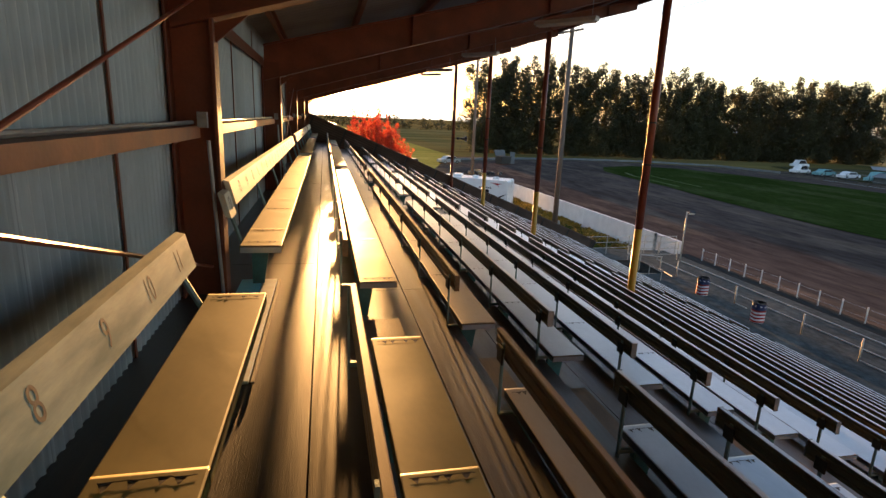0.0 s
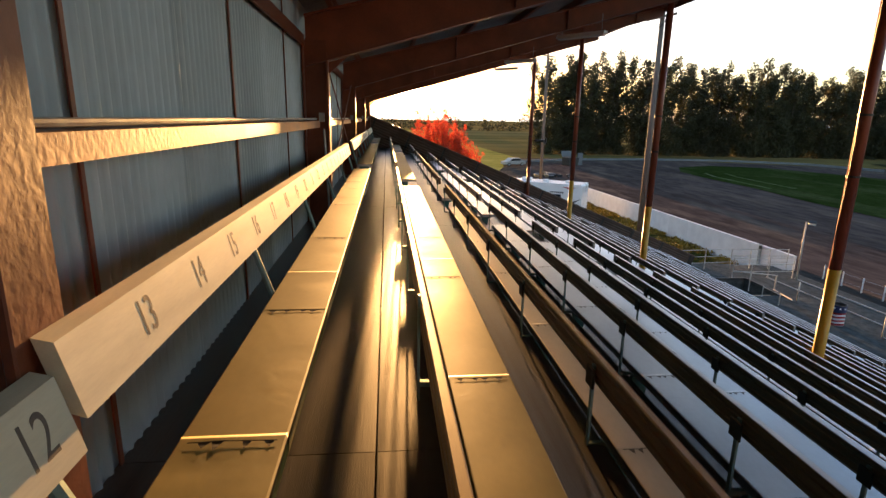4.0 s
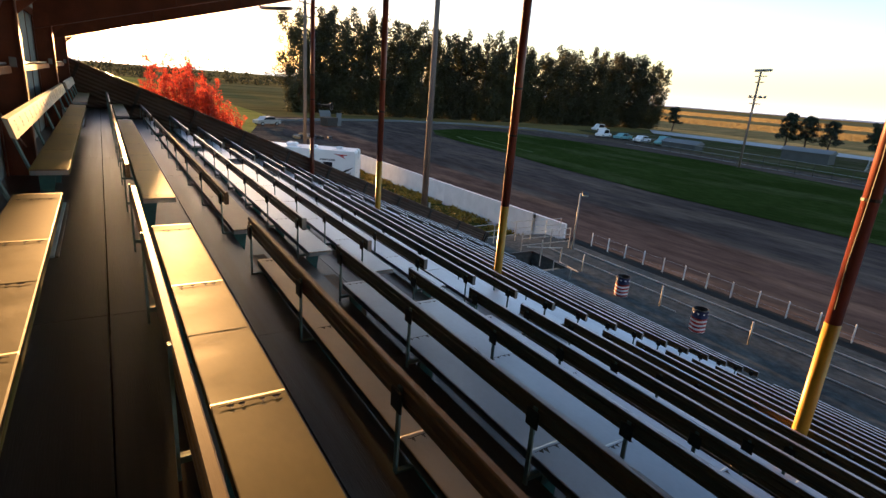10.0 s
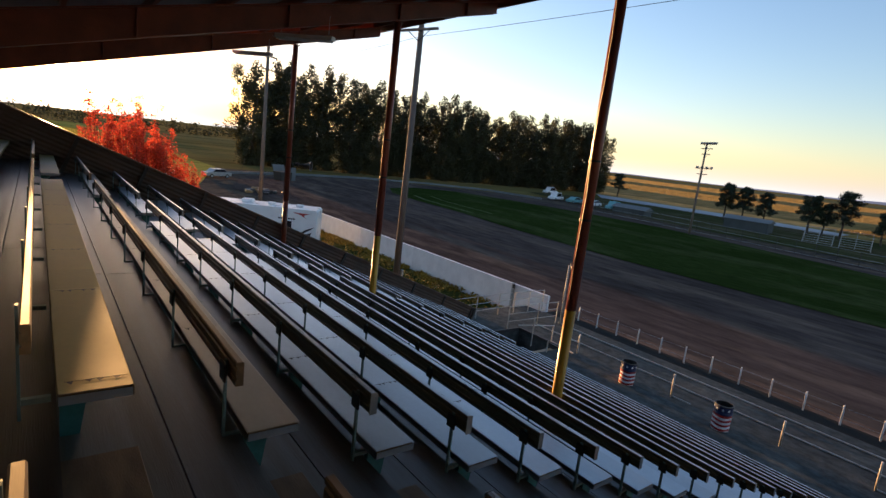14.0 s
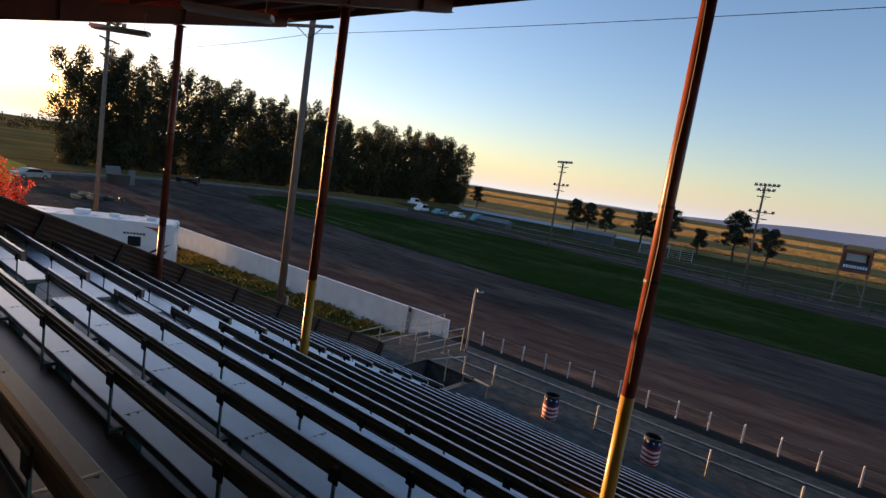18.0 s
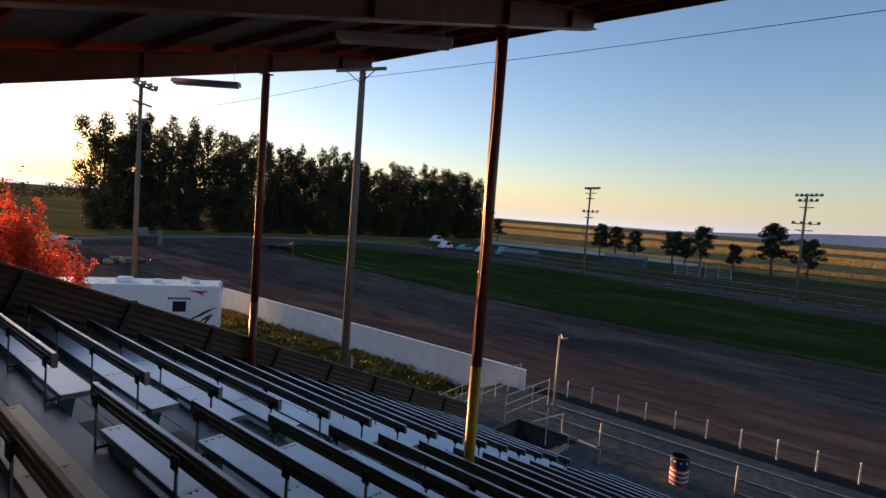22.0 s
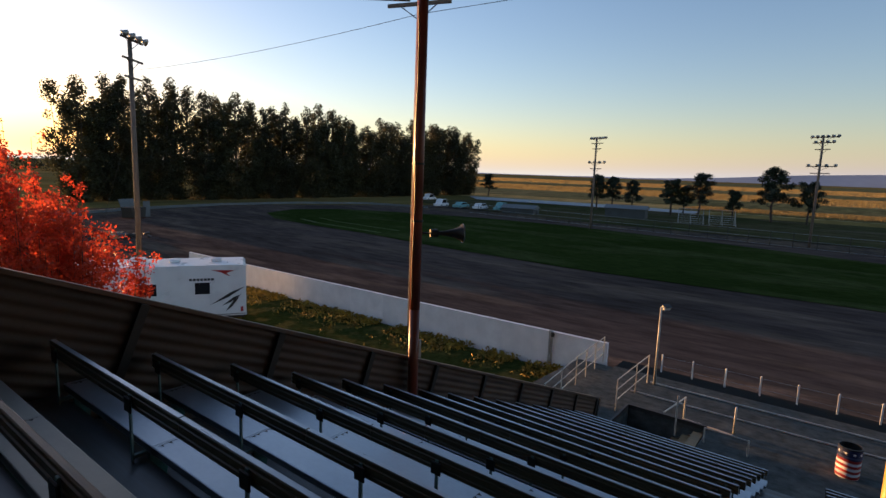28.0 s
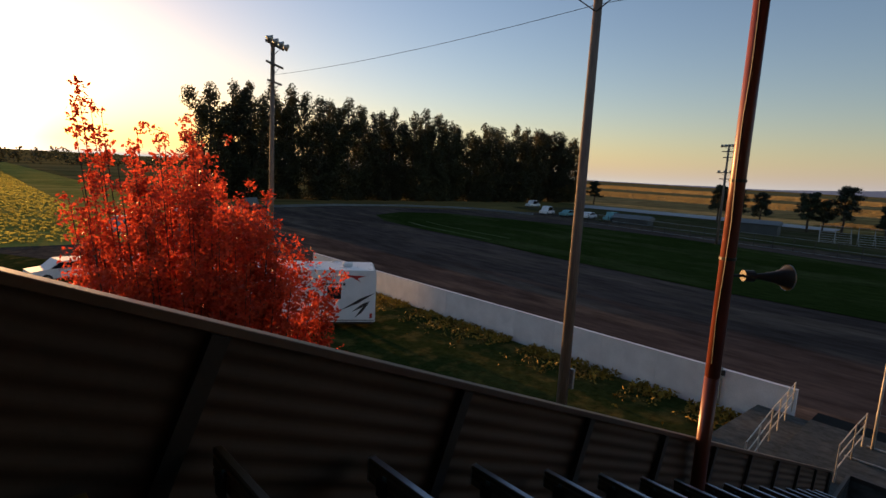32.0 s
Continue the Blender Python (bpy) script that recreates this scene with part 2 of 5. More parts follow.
M_DARKSTEEL = paint("dark_steel", (0.05, 0.045, 0.04), 0.5, 0.3, 0.6, 4, 40, 0.2)
M_CONCRETE = earth("pad_concrete", (0.088, 0.094, 0.086), (0.067, 0.072, 0.068), (0.116, 0.115, 0.100), 0.12, 0.6, 4.0, (1, 0.6, 1), 0.75)
M_TRACK = earth("track_dirt", (0.088, 0.066, 0.055), (0.064, 0.049, 0.041), (0.124, 0.092, 0.069), 0.05, 0.35, 1.3, (1, 0.22, 1))
M_DIRT = earth("bare_dirt", (0.10, 0.078, 0.058), (0.065, 0.055, 0.045), (0.14, 0.105, 0.07), 0.09, 0.5, 1.6)
M_GRASS = earth("grass_turf", (0.023, 0.036, 0.008), (0.031, 0.046, 0.011), (0.050, 0.062, 0.020), 0.06, 0.22, 2.2, (1, 0.3, 1))
M_VERGE = earth("verge_grass", (0.030, 0.040, 0.010), (0.052, 0.054, 0.014), (0.115, 0.085, 0.022), 0.25, 0.9, 3.0)
M_FIELD = earth("dry_field", (0.19, 0.135, 0.045), (0.115, 0.105, 0.035), (0.27, 0.19, 0.07), 0.006, 0.02, 0.12, (0.18, 1, 1))
M_GOLD = earth("stubble_gold", (0.31, 0.235, 0.095), (0.25, 0.20, 0.085), (0.38, 0.29, 0.12), 0.01, 0.05, 0.3, (0.25, 1, 1))
M_OLIVE = earth("olive_crop", (0.115, 0.115, 0.052), (0.15, 0.135, 0.065), (0.18, 0.155, 0.075), 0.01, 0.05, 0.3, (0.25, 1, 1))
M_HAY = earth("hay_grass", (0.32, 0.27, 0.055), (0.23, 0.22, 0.045), (0.42, 0.33, 0.08), 0.03, 0.12, 1.0, (0.3, 1, 1))
M_PALEGRASS = earth("worn_grass", (0.11, 0.13, 0.05), (0.07, 0.10, 0.03), (0.15, 0.15, 0.08), 0.1, 0.5, 2.0)
M_WHITE = paint("white_paint", (0.82, 0.81, 0.80), 0.55, 0, 0.85, 1.5, 25, 0.2, spread=0.03)
M_LAMPWHITE = paint("lamp_housing", (0.75, 0.73, 0.68), 0.5, 0, 0.8, 3, 25, 0.1)
M_POLEWOOD = paint("pole_wood", (0.20, 0.155, 0.12), 0.8, 0, 0.55, 4, 60, 0.5, (6, 6, 0.5))
M_STEPWOOD = paint("step_wood", (0.20, 0.13, 0.075), 0.6, 0, 0.5, 3, 40, 0.4, (5, 1, 5))
M_TAB = paint("torn_sheet", (0.06, 0.045, 0.03), 0.6, 0.2, 0.6, 6, 60, 0.2)
M_BRACKET = paint("bracket_teal", (0.06, 0.20, 0.19), 0.5, 0, 0.5, 5, 40, 0.3)
M_STENCIL = paint("stencil_black", (0.075, 0.062, 0.05), 0.7, 0, 1.8, 9, 60, 0.2)
M_GIRT = paint("girt_rust_paint", (0.40, 0.155, 0.06), 0.5, 0, 0.6, 4, 40, 0.25)
M_CAP = paint("cap_metal", (0.16, 0.11, 0.08), 0.35, 0.3, 0.7, 3, 40, 0.2)
M_PADDOCK = earth("paddock_turf", (0.050, 0.056, 0.022), (0.075, 0.066, 0.032), (0.10, 0.085, 0.05), 0.03, 0.2, 1.2, (1, 0.3, 1))
M_PALE = paint("pale_gravel", (0.42, 0.42, 0.42), 0.9, 0, 0.8, 0.05, 2, 0.4)
M_MAPLE = leafy(paint("maple_leaf", (0.66, 0.092, 0.028), 0.5, 0, 0.40, 2.4, 9, 0.3, spread=0.2), 0.6)
M_PINE = paint("pine_needle", (0.030, 0.045, 0.018), 0.7, 0, 0.5, 0.8, 6, 0.4, spread=0.2)
M_NAVY = paint("navy_paint", (0.02, 0.03, 0.10), 0.45, 0, 0.7, 5, 40, 0.15)
M_SCARLET = paint("scarlet_paint", (0.45, 0.03, 0.025), 0.45, 0, 0.7, 5, 40, 0.15)
M_TEALROOF = paint("teal_wall", (0.20, 0.45, 0.46), 0.6, 0, 0.7, 1, 20, 0.2)
M_GREYROOF = paint("grey_roofing", (0.16, 0.17, 0.17), 0.7, 0, 0.7, 0.5, 10, 0.3)
M_SHEDWALL = paint("dark_shed_wall", (0.075, 0.085, 0.085), 0.7, 0, 0.7, 0.8, 10, 0.3)
M_BLACK = paint("black_rubber", (0.02, 0.02, 0.02), 0.5, 0, 0.7, 5, 30, 0.2)
# the blue of distance haze is mixed into the hills' own colour
M_HAZEHILL = paint("hazed_hill", (0.30, 0.33, 0.40), 1.0, 0, 0.85, 0.002, 0.02, 0.1)
M_WEED = paint("yellow_weeds", (0.42, 0.27, 0.02), 0.9, 0, 0.4, 2, 20, 0.4, spread=0.3)
M_GLASS = paint("dark_glass", (0.02, 0.02, 0.025), 0.12, 0, 0.9, 3, 20, 0.0)
M_TRAILER = paint("trailer_shell", (0.80, 0.80, 0.78), 0.3, 0, 0.9, 1.5, 20, 0.05)
M_RAIL = paint("pale_pipe_paint", (0.60, 0.57, 0.50), 0.5, 0.1, 0.6, 6, 60, 0.2)
# near black: shade of the kerb channel and stair well given as colour
M_SHADEDARK = paint("shade_dark", (0.022, 0.022, 0.02), 0.9, 0, 0.6, 1, 20, 0.4, spec=0.1)
M_BROWNDIRT = earth("berm_dirt", (0.15, 0.098, 0.068), (0.10, 0.070, 0.052), (0.20, 0.135, 0.095), 0.2, 0.8, 2.5, (1, 0.4, 1))
M_LEAF = leafy(paint("poplar_leaf", (0.055, 0.056, 0.020), 0.75, 0, 0.5, 0.6, 4, 0.4, spread=0.25), 0.25)
M_STRAW = leafy(paint("standing_straw", (0.27, 0.20, 0.075), 0.8, 0, 0.8, 0.004, 0.05, 0.1, spread=0.1), 0.45)
M_HAYBLADE = leafy(paint("hay_blade", (0.40, 0.36, 0.06), 0.8, 0, 0.6, 0.05, 1.0, 0.2, spread=0.1), 0.6)
M_BARK = paint("bark", (0.09, 0.065, 0.045), 0.9, 0, 0.5, 3, 30, 0.6)


# ---- mesh helpers ----
def mesh_of(name, verts, faces, mat, smooth=False):
    me = bpy.data.meshes.new(name)
    me.from_pydata([tuple(v) for v in verts], [], faces)
    me.materials.append(mat)
    if smooth:
        me.polygons.foreach_set("use_smooth", [True] * len(me.polygons))
    me.update()
    return me


QUADS = [(0, 3, 2, 1), (4, 5, 6, 7), (0, 1, 5, 4), (1, 2, 6, 5), (2, 3, 7, 6), (3, 0, 4, 7)]


def box(x0, x1, y0, y1, z0, z1):
    return [(x0, y0, z0), (x1, y0, z0), (x1, y1, z0), (x0, y1, z0), (x0, y0, z1), (x1, y0, z1), (x1, y1, z1), (x0, y1, z1)], list(QUADS)


def bevel_box(x0, x1, y0, y1, z0, z1, b=0.004):
    """A box with its long edges along y, x and z eased."""
    bm = bmesh.new()
    v, f = box(x0, x1, y0, y1, z0, z1)
    vs = [bm.verts.new(p) for p in v]
    for q in f:
        bm.faces.new([vs[i] for i in q])
    bmesh.ops.bevel(bm, geom=bm.edges[:], offset=b, segments=1, affect="EDGES")
    bm.verts.index_update()
    out = [tuple(p.co) for p in bm.verts], [tuple(p.index for p in q.verts) for q in bm.faces]
    bm.free()
    return out


def join(*pieces):
    verts, faces = [], []
    for v, f in pieces:
        n = len(verts)
        verts += list(v)
        faces += [tuple(i + n for i in q) for q in f]
    return verts, faces


def moved(piece, m):
    return [tuple(m @ Vector(p)) for p in piece[0]], piece[1]


def rod(a, b, r0, r1=None, n=8, caps=True):
    a, b = Vector(a), Vector(b)
    r1 = r0 if r1 is None else r1
    z = (b - a).normalized()
    x = z.orthogonal().normalized()
    y = z.cross(x)
    verts = []
    for p, r in ((a, r0), (b, r1)):
        verts += [tuple(p + r * (math.cos(2 * math.pi * i / n) * x + math.sin(2 * math.pi * i / n) * y)) for i in range(n)]
    faces = [(i, (i + 1) % n, n + (i + 1) % n, n + i) for i in range(n)]
    if caps:
        faces += [tuple(range(n - 1, -1, -1)), tuple(range(n, 2 * n))]
    return verts, faces


def tube(points, r0, r1=None, n=6):
    """One continuous pipe through the points, tapering from r0 to r1."""
    pts = [Vector(p) for p in points]
    r1 = r0 if r1 is None else r1
    k, verts = len(pts), []
    side = (pts[1] - pts[0]).orthogonal().normalized()
    for i, p in enumerate(pts):
        way = (pts[min(i + 1, k - 1)] - pts[max(i - 1, 0)]).normalized()
        side = (side - way * side.dot(way)).normalized()
        up, r = way.cross(side), r0 + (r1 - r0) * i / (k - 1)
        verts += [tuple(p + r * (math.cos(2 * math.pi * j / n) * side + math.sin(2 * math.pi * j / n) * up)) for j in range(n)]
    faces = [(i * n + j, i * n + (j + 1) % n, (i + 1) * n + (j + 1) % n, (i + 1) * n + j) for i in range(k - 1) for j in range(n)]
    return verts, faces + [tuple(range(n - 1, -1, -1)), tuple(range((k - 1) * n, k * n))]


def profile(points, a, b, axis="y"):
    """A closed outline (x, z) drawn out along y from a to b, or (y, z) along x."""
    n = len(points)
    if axis == "y":
        verts = [(p, a, q) for p, q in points] + [(p, b, q) for p, q in points]
    else:
        verts = [(a, p, q) for p, q in points] + [(b, p, q) for p, q in points]
    faces = [(i, (i + 1) % n, n + (i + 1) % n, n + i) for i in range(n)]
    faces += [tuple(range(n - 1, -1, -1)), tuple(range(n, 2 * n))]
    return verts, faces


def part(name, piece, mat, parent=None, label="", m=None, smooth=False, kind=""):
    """One mesh object, under a thing where one is given."""
    data = piece if isinstance(piece, bpy.types.Mesh) else mesh_of(name, piece[0], piece[1], mat, smooth)
    ob = new(name, data)
    if m is not None:
        ob.matrix_basis = m
    if parent is not None:
        ob.parent = parent
    return tagged(ob, label, kind=kind)


def thing(name, place, label, category, group="", kind=""):
    ob = new(name)
    ob.empty_display_size = 0.1
    ob.matrix_basis = place if isinstance(place, Matrix) else Matrix.Translation(place)
    return tagged(ob, label, category, group, kind)


# ---- plan ----
PITCH, RISE, ROWS_N = 0.765, 0.309, 18
X1, Z1 = 0.07, 6.446                    # front edge and top of the highest seat
SECTIONS = ((-6.6, 2.52), (3.53, 11.67), (12.67, 20.70), (21.66, 25.80))
GAPS = ((2.52, 3.53), (11.67, 12.67), (20.70, 21.66))
END_Y = 25.92                           # the stand's far end wall
BAYS = (-7.10, -1.60, 3.82, 9.38, 14.86, 20.34)   # columns, rafters and front posts
POST_X = 6.50
TRACK_Z = -1.0


def front(k):
    return X1 + PITCH * (k - 1)


def seat_z(k):
    return Z1 - RISE * (k - 1) + (0.04 if k == 2 else 0.0)


# ---- ground ----
def sheet(name, points, z, mat, label, category):
    ob = part(name, ([(x, y, z) for x, y in points], [tuple(range(len(points)))]), mat)
    return tagged(ob, label, category, kind="structure")


sheet("ground", [(-4500, -4500), (4500, -4500), (4500, 4500), (-4500, 4500)], -1.16, M_FIELD, "wide dry golden farmland round the speedway", "ground")
sheet("yard", [(-60, -60), (100, -60), (112, 100), (60, 126), (-60, 120)], -1.10, M_DIRT, "bare trodden dirt yard round the race track", "ground")
TRACK = [(22.6, -60), (22.6, 61), (24, 74), (22, 88), (30, 110), (60, 121), (84, 112), (92, 88), (90, 60), (84, 22), (80, -60)]
sheet("road", TRACK, TRACK_Z - 0.05, M_TRACK, "dark packed dirt race track sweeping round a bend", "race track")
GRASS = [(49.5, -60), (46.9, 10), (46.2, 30), (46.0, 41), (47.5, 58), (49.6, 70), (50.5, 84), (52.1, 93.7), (57, 103), (66, 107.5), (75, 104), (80, 92), (84, 76), (85, 60), (80, 34), (75, 16), (72, -60)]
sheet("infield", GRASS, TRACK_Z, M_GRASS, "green mown infield turf inside the race track", "grass")
sheet("verge", [(13, 27.7), (21.3, 29.5), (21.3, 62), (13, 62), (2, 80), (-30, 80), (-30, 26)], TRACK_Z + 0.02, M_VERGE, "rough yellow-green grass beside the grandstand", "grass")
sheet("paddock_grass", [(90, -60), (140.9, -60), (142.9, 56), (139.9, 114), (112.1, 118), (100, 84), (95, 60)], TRACK_Z - 0.02, M_PADDOCK, "dull green grass of the far paddock", "grass")
sheet("gravel", [(143.6, 52), (155, 53), (160, 80), (156, 128), (140, 114), (143.4, 80)], TRACK_Z + 0.05, M_PALE, "pale gravel lot beyond the paddock", "gravel lot")
FIELDS = ((143.5, 190, M_GOLD, "strip of golden stubble beyond the paddock"), (190.5, 262, M_OLIVE, "strip of dull olive crop"), (262.5, 390, M_GOLD, "strip of golden stubble"), (391, 520, M_OLIVE, "strip of dull olive crop"), (521, 900, M_GOLD, "wide golden stubble field"), (902, 1700, M_OLIVE, "wide dull olive crop field"))
for i, (x0, x1, mat, words) in enumerate(FIELDS):
    sheet("field", [(x0, -900 - 0.5 * x0), (x1, -900 - 0.5 * x1), (x1 * 0.98, 150 + 1.1 * x1), (x0 * 0.98 if i else 158, 150 + 1.1 * x0 if i else 130)], TRACK_Z - 0.1 + 0.01 * i, mat, words, "field")
sheet("hay_field", [(-340, 82), (16, 82), (30, 128), (25, 420), (-340, 420)], TRACK_Z - 0.08, M_HAY, "yellow-green hay field beyond the maple", "field")
for d, w in ((2.2, 0.55), (6.0, 0.4)):
    line = [(49.2 + d, 70), (49.9 + d, 77), (50.8 + d, 85), (52.6 + d, 91)]
    sheet("mown_line", line + [(x + w, y) for x, y in reversed(line)], TRACK_Z + 0.012, M_PALEGRASS, "worn pale line in the infield turf", "grass")
pad = thing("pavement", (0, 0, 0), "grey concrete spectator apron before the grandstand", "pavement", kind="structure")
WELL = (15.3, 17.4, 23.6, 25.9)      # open stair well in the apron
for x0, x1, y0, y1 in ((12.4, 20.9, -40, WELL[2]), (12.4, 20.9, WELL[3], 27.6), (12.4, WELL[0], WELL[2], WELL[3]), (WELL[1], 20.9, WELL[2], WELL[3])):
    part("slab", box(x0, x1, y0, y1, -1.2, 0.0), M_CONCRETE, pad)
part("well_floor", box(WELL[0], WELL[1], WELL[2], WELL[3], -1.25, -1.1), M_SHADEDARK, pad)


# ---- stand floor: treads, risers and aisle steps ----
floor = thing("floor", (0, 0, 0), "stepped grandstand deck of dark painted planks with teal risers", "floor", kind="structure")
for k in range(0, ROWS_N + 1):
    zt = seat_z(max(k, 1)) - 0.42
    x0, x1 = (front(k) - 0.265, front(k) + 0.50) if k else (-0.66, front(1) - 0.265)
    mid = x0 + (x1 - x0) * 0.60
    for a, b in ((x0 + 0.002, mid - 0.004), (mid + 0.004, x1)) if k else ((x0, x1 - 0.004),):
        for y0, y1 in ((-6.8, -1.2), (-1.2, 4.6), (4.6, 10.4), (10.4, 16.2), (16.2, END_Y - 0.02)):
            # from row 2 down the planks take the colour that holds the sky sheen
            part("deck_plank", box(a, b, y0, y1 - 0.004, zt - 0.045, zt - (0.001 if a == x0 else 0)), M_DECK if k < 2 else M_DECKSKY, floor)
    if k:
        part("riser", box(x1 - 0.03, x1 - 0.004, -6.8, END_Y - 0.02, zt - RISE - 0.02, zt - 0.047), M_TEAL, floor)
for gi, (g0, g1) in enumerate(GAPS):
    for k in range(1, ROWS_N):
        x, z = front(k) + 0.50, seat_z(k + 1) - 0.42
        s = thing("aisle_step", (x, g0, z), "worn brown wooden half step in the aisle", "step", "aisle steps")
        part("step_tread", bevel_box(0.0, 0.28, 0.05, g1 - g0 - 0.05, RISE / 2 - 0.035, RISE / 2), M_STEPWOOD, s)
        part("step_face", box(0.25, 0.275, 0.06, g1 - g0 - 0.06, 0.0, RISE / 2 - 0.036), M_STEPWOOD, s)
        for q in (0.06, g1 - g0 - 0.09):
            part("step_side", box(0.01, 0.249, q, q + 0.03, 0.0, RISE / 2 - 0.036), M_STEPWOOD, s)
    s = thing("aisle_boards", (front(1) - 0.27, g0, seat_z(1) - 0.42), "aqua painted boards on the top aisle floor", "boards", "aqua aisle boards")
    run = g1 - g0 + 0.55
    part("board", bevel_box(-0.10, 0.058, -0.15, run, 0.004, 0.022), M_AQUA, s)
    part("board", bevel_box(0.063, 0.165, -0.15, run, 0.004, 0.022), M_PALEAQUA, s, "worn pale aqua board")
    part("edge_strip", bevel_box(0.170, 0.192, -0.15, run, 0.004, 0.016), M_BENCHWOOD, s, "splintered bare wooden strip")


# ---- benches ----
def cover_sheet(L, lap, seed):
    """A thin folded sheet over the plank, with dents, a raised lap and the torn nail tabs near it."""
    rnd = random.Random(seed)
    xs = [-0.268, -0.2665, -0.263, -0.20, -0.134, -0.06, -0.004, 0.0005, 0.002]
    ys = [0.0, 0.012, 0.05, 0.10] + [0.10 + (L - 0.2) * i / 10 for i in range(1, 10)] + [L - 0.10, L - 0.05, L - 0.012, L]
    if L < 0.4:
        ys = [L * i / 6 for i in range(7)]
    bumps = [(rnd.uniform(-0.23, -0.03), rnd.uniform(0.1, L - 0.1), rnd.uniform(0.02, 0.07), rnd.uniform(-0.0022, 0.0006)) for _ in range(int(min(7, 5 * L)))]
    verts, faces = [], []
    for y in ys:
        for x in xs:
            z = sum(h * math.exp(-((x - bx) ** 2 + (y - by) ** 2) / (r * r)) for bx, by, r, h in bumps)
            if y > L - 0.11 and lap:
                z += 0.0007 * (1 - (L - y) / 0.11) ** 2 * (0.6 + 0.4 * math.sin(31 * x + seed))
            verts.append((x, y, z if xs[0] < x < xs[-1] else -0.006))
    w = len(xs)
    for j in range(len(ys) - 1):
        for i in range(w - 1):
            a = j * w + i
            faces.append((a, a + 1, a + w + 1, a + w))
    n = len(verts)
    for x in (-0.268, 0.002):
        for y in (0.0, L):
            verts.append((x, y, -0.055))
    left, right = [j * w for j in range(len(ys))], [j * w + w - 1 for j in range(len(ys))]
    faces.append(tuple(reversed(left)) + (n, n + 1))
    faces.append(tuple(right) + (n + 3, n + 2))
    # the end folded down
    row = [(len(ys) - 1) * w + i for i in range(w)]
    m = len(verts)
    verts += [(-0.268, L, -0.012), (0.002, L, -0.012)]
    faces.append(tuple(row) + (m + 1, m))
    return verts, faces


def torn_lap(y, seed):
    """The row of nails along a lap: torn, bent teeth of metal that hang from a thin crack."""
    rnd = random.Random(seed)
    verts, faces = [], []
    xs, teeth = [-0.242], []
    for i in range(4):
        x = -0.214 + 0.057 * i + rnd.uniform(-0.014, 0.014)
        w = rnd.uniform(0.009, 0.016)
        teeth.append((len(xs), rnd.uniform(0.024, 0.044)))
        xs += [x - w, x + w]
    xs.append(-0.02)
    for x in xs:
        q = y + rnd.uniform(-0.003, 0.003)
        verts += [(x, q + 0.004, 0.0013), (x, q, 0.0008)]
    for i in range(len(xs) - 1):
        faces.append((2 * i, 2 * i + 2, 2 * i + 3, 2 * i + 1))
    for i, ln in teeth:
        verts.append(((xs[i] + xs[i + 1]) / 2 + rnd.uniform(-0.006, 0.006), y - ln, 0.0005))
        faces.append((2 * i + 1, 2 * i + 3, len(verts) - 1))
    return verts, faces


COVERS = {}


def cover_mesh(L, lap, v, mat):
    key = (round(L, 2), lap, v, mat.name)
    if key not in COVERS:
        p = cover_sheet(L, lap, v)
        COVERS[key] = mesh_of("metal_cover", p[0], p[1], mat, True)
    return COVERS[key]


TABS = [mesh_of("torn_lap", *torn_lap(0, v), M_TAB) for v in range(5)]
# sheet ends along the two top rows of the second stretch: distance along the stand, and whether nails show there
LAPS = {(1, 1): ((3.67, 1), (4.06, 1), (5.03, 1), (5.60, 0), (6.47, 1), (7.96, 1), (8.45, 0), (9.16, 1), (9.85, 1), (10.47, 1), (11.50, 1)),
        (2, 1): ((3.62, 1), (4.88, 1), (6.40, 1), (6.88, 0), (7.70, 1), (9.05, 1), (9.67, 0), (10.32, 1), (11.52, 1)),
        (2, 2): ((12.79, 1), (14.20, 1), (14.73, 0), (15.43, 1), (16.6, 1), (17.9, 1), (19.3, 1))}
POST_MESH = mesh_of("backrest_post", *join(box(-0.352, -0.341, -0.013, 0.013, -0.36, 0.345), box(-0.3405, -0.24, -0.013, 0.013, -0.085, -0.06)), M_RODTEAL)
MOUNT_MESH = mesh_of("mount_block", *bevel_box(-0.366, -0.3525, -0.045, 0.045, 0.235, 0.335, 0.006), M_DARKSTEEL)
FOOT_MESH = mesh_of("foot_block", *bevel_box(-0.375, -0.3525, -0.03, 0.03, -0.41, -0.24, 0.005), M_TEAL)
BRACKET_MESH = mesh_of("seat_bracket", *profile([(-0.25, -0.047), (-0.03, -0.047), (-0.03, -0.07), (-0.12, -0.10), (-0.17, -0.42), (-0.25, -0.42)], -0.02, 0.02), M_BRACKET)
ENDCAP = mesh_of("end_cap", *box(-0.343, -0.296, -0.004, -0.0005, 0.252, 0.382), M_STEEL)
SEATEND = mesh_of("seat_end", *box(-0.264, -0.002, -0.003, -0.0005, -0.05, -0.012), M_COVER)


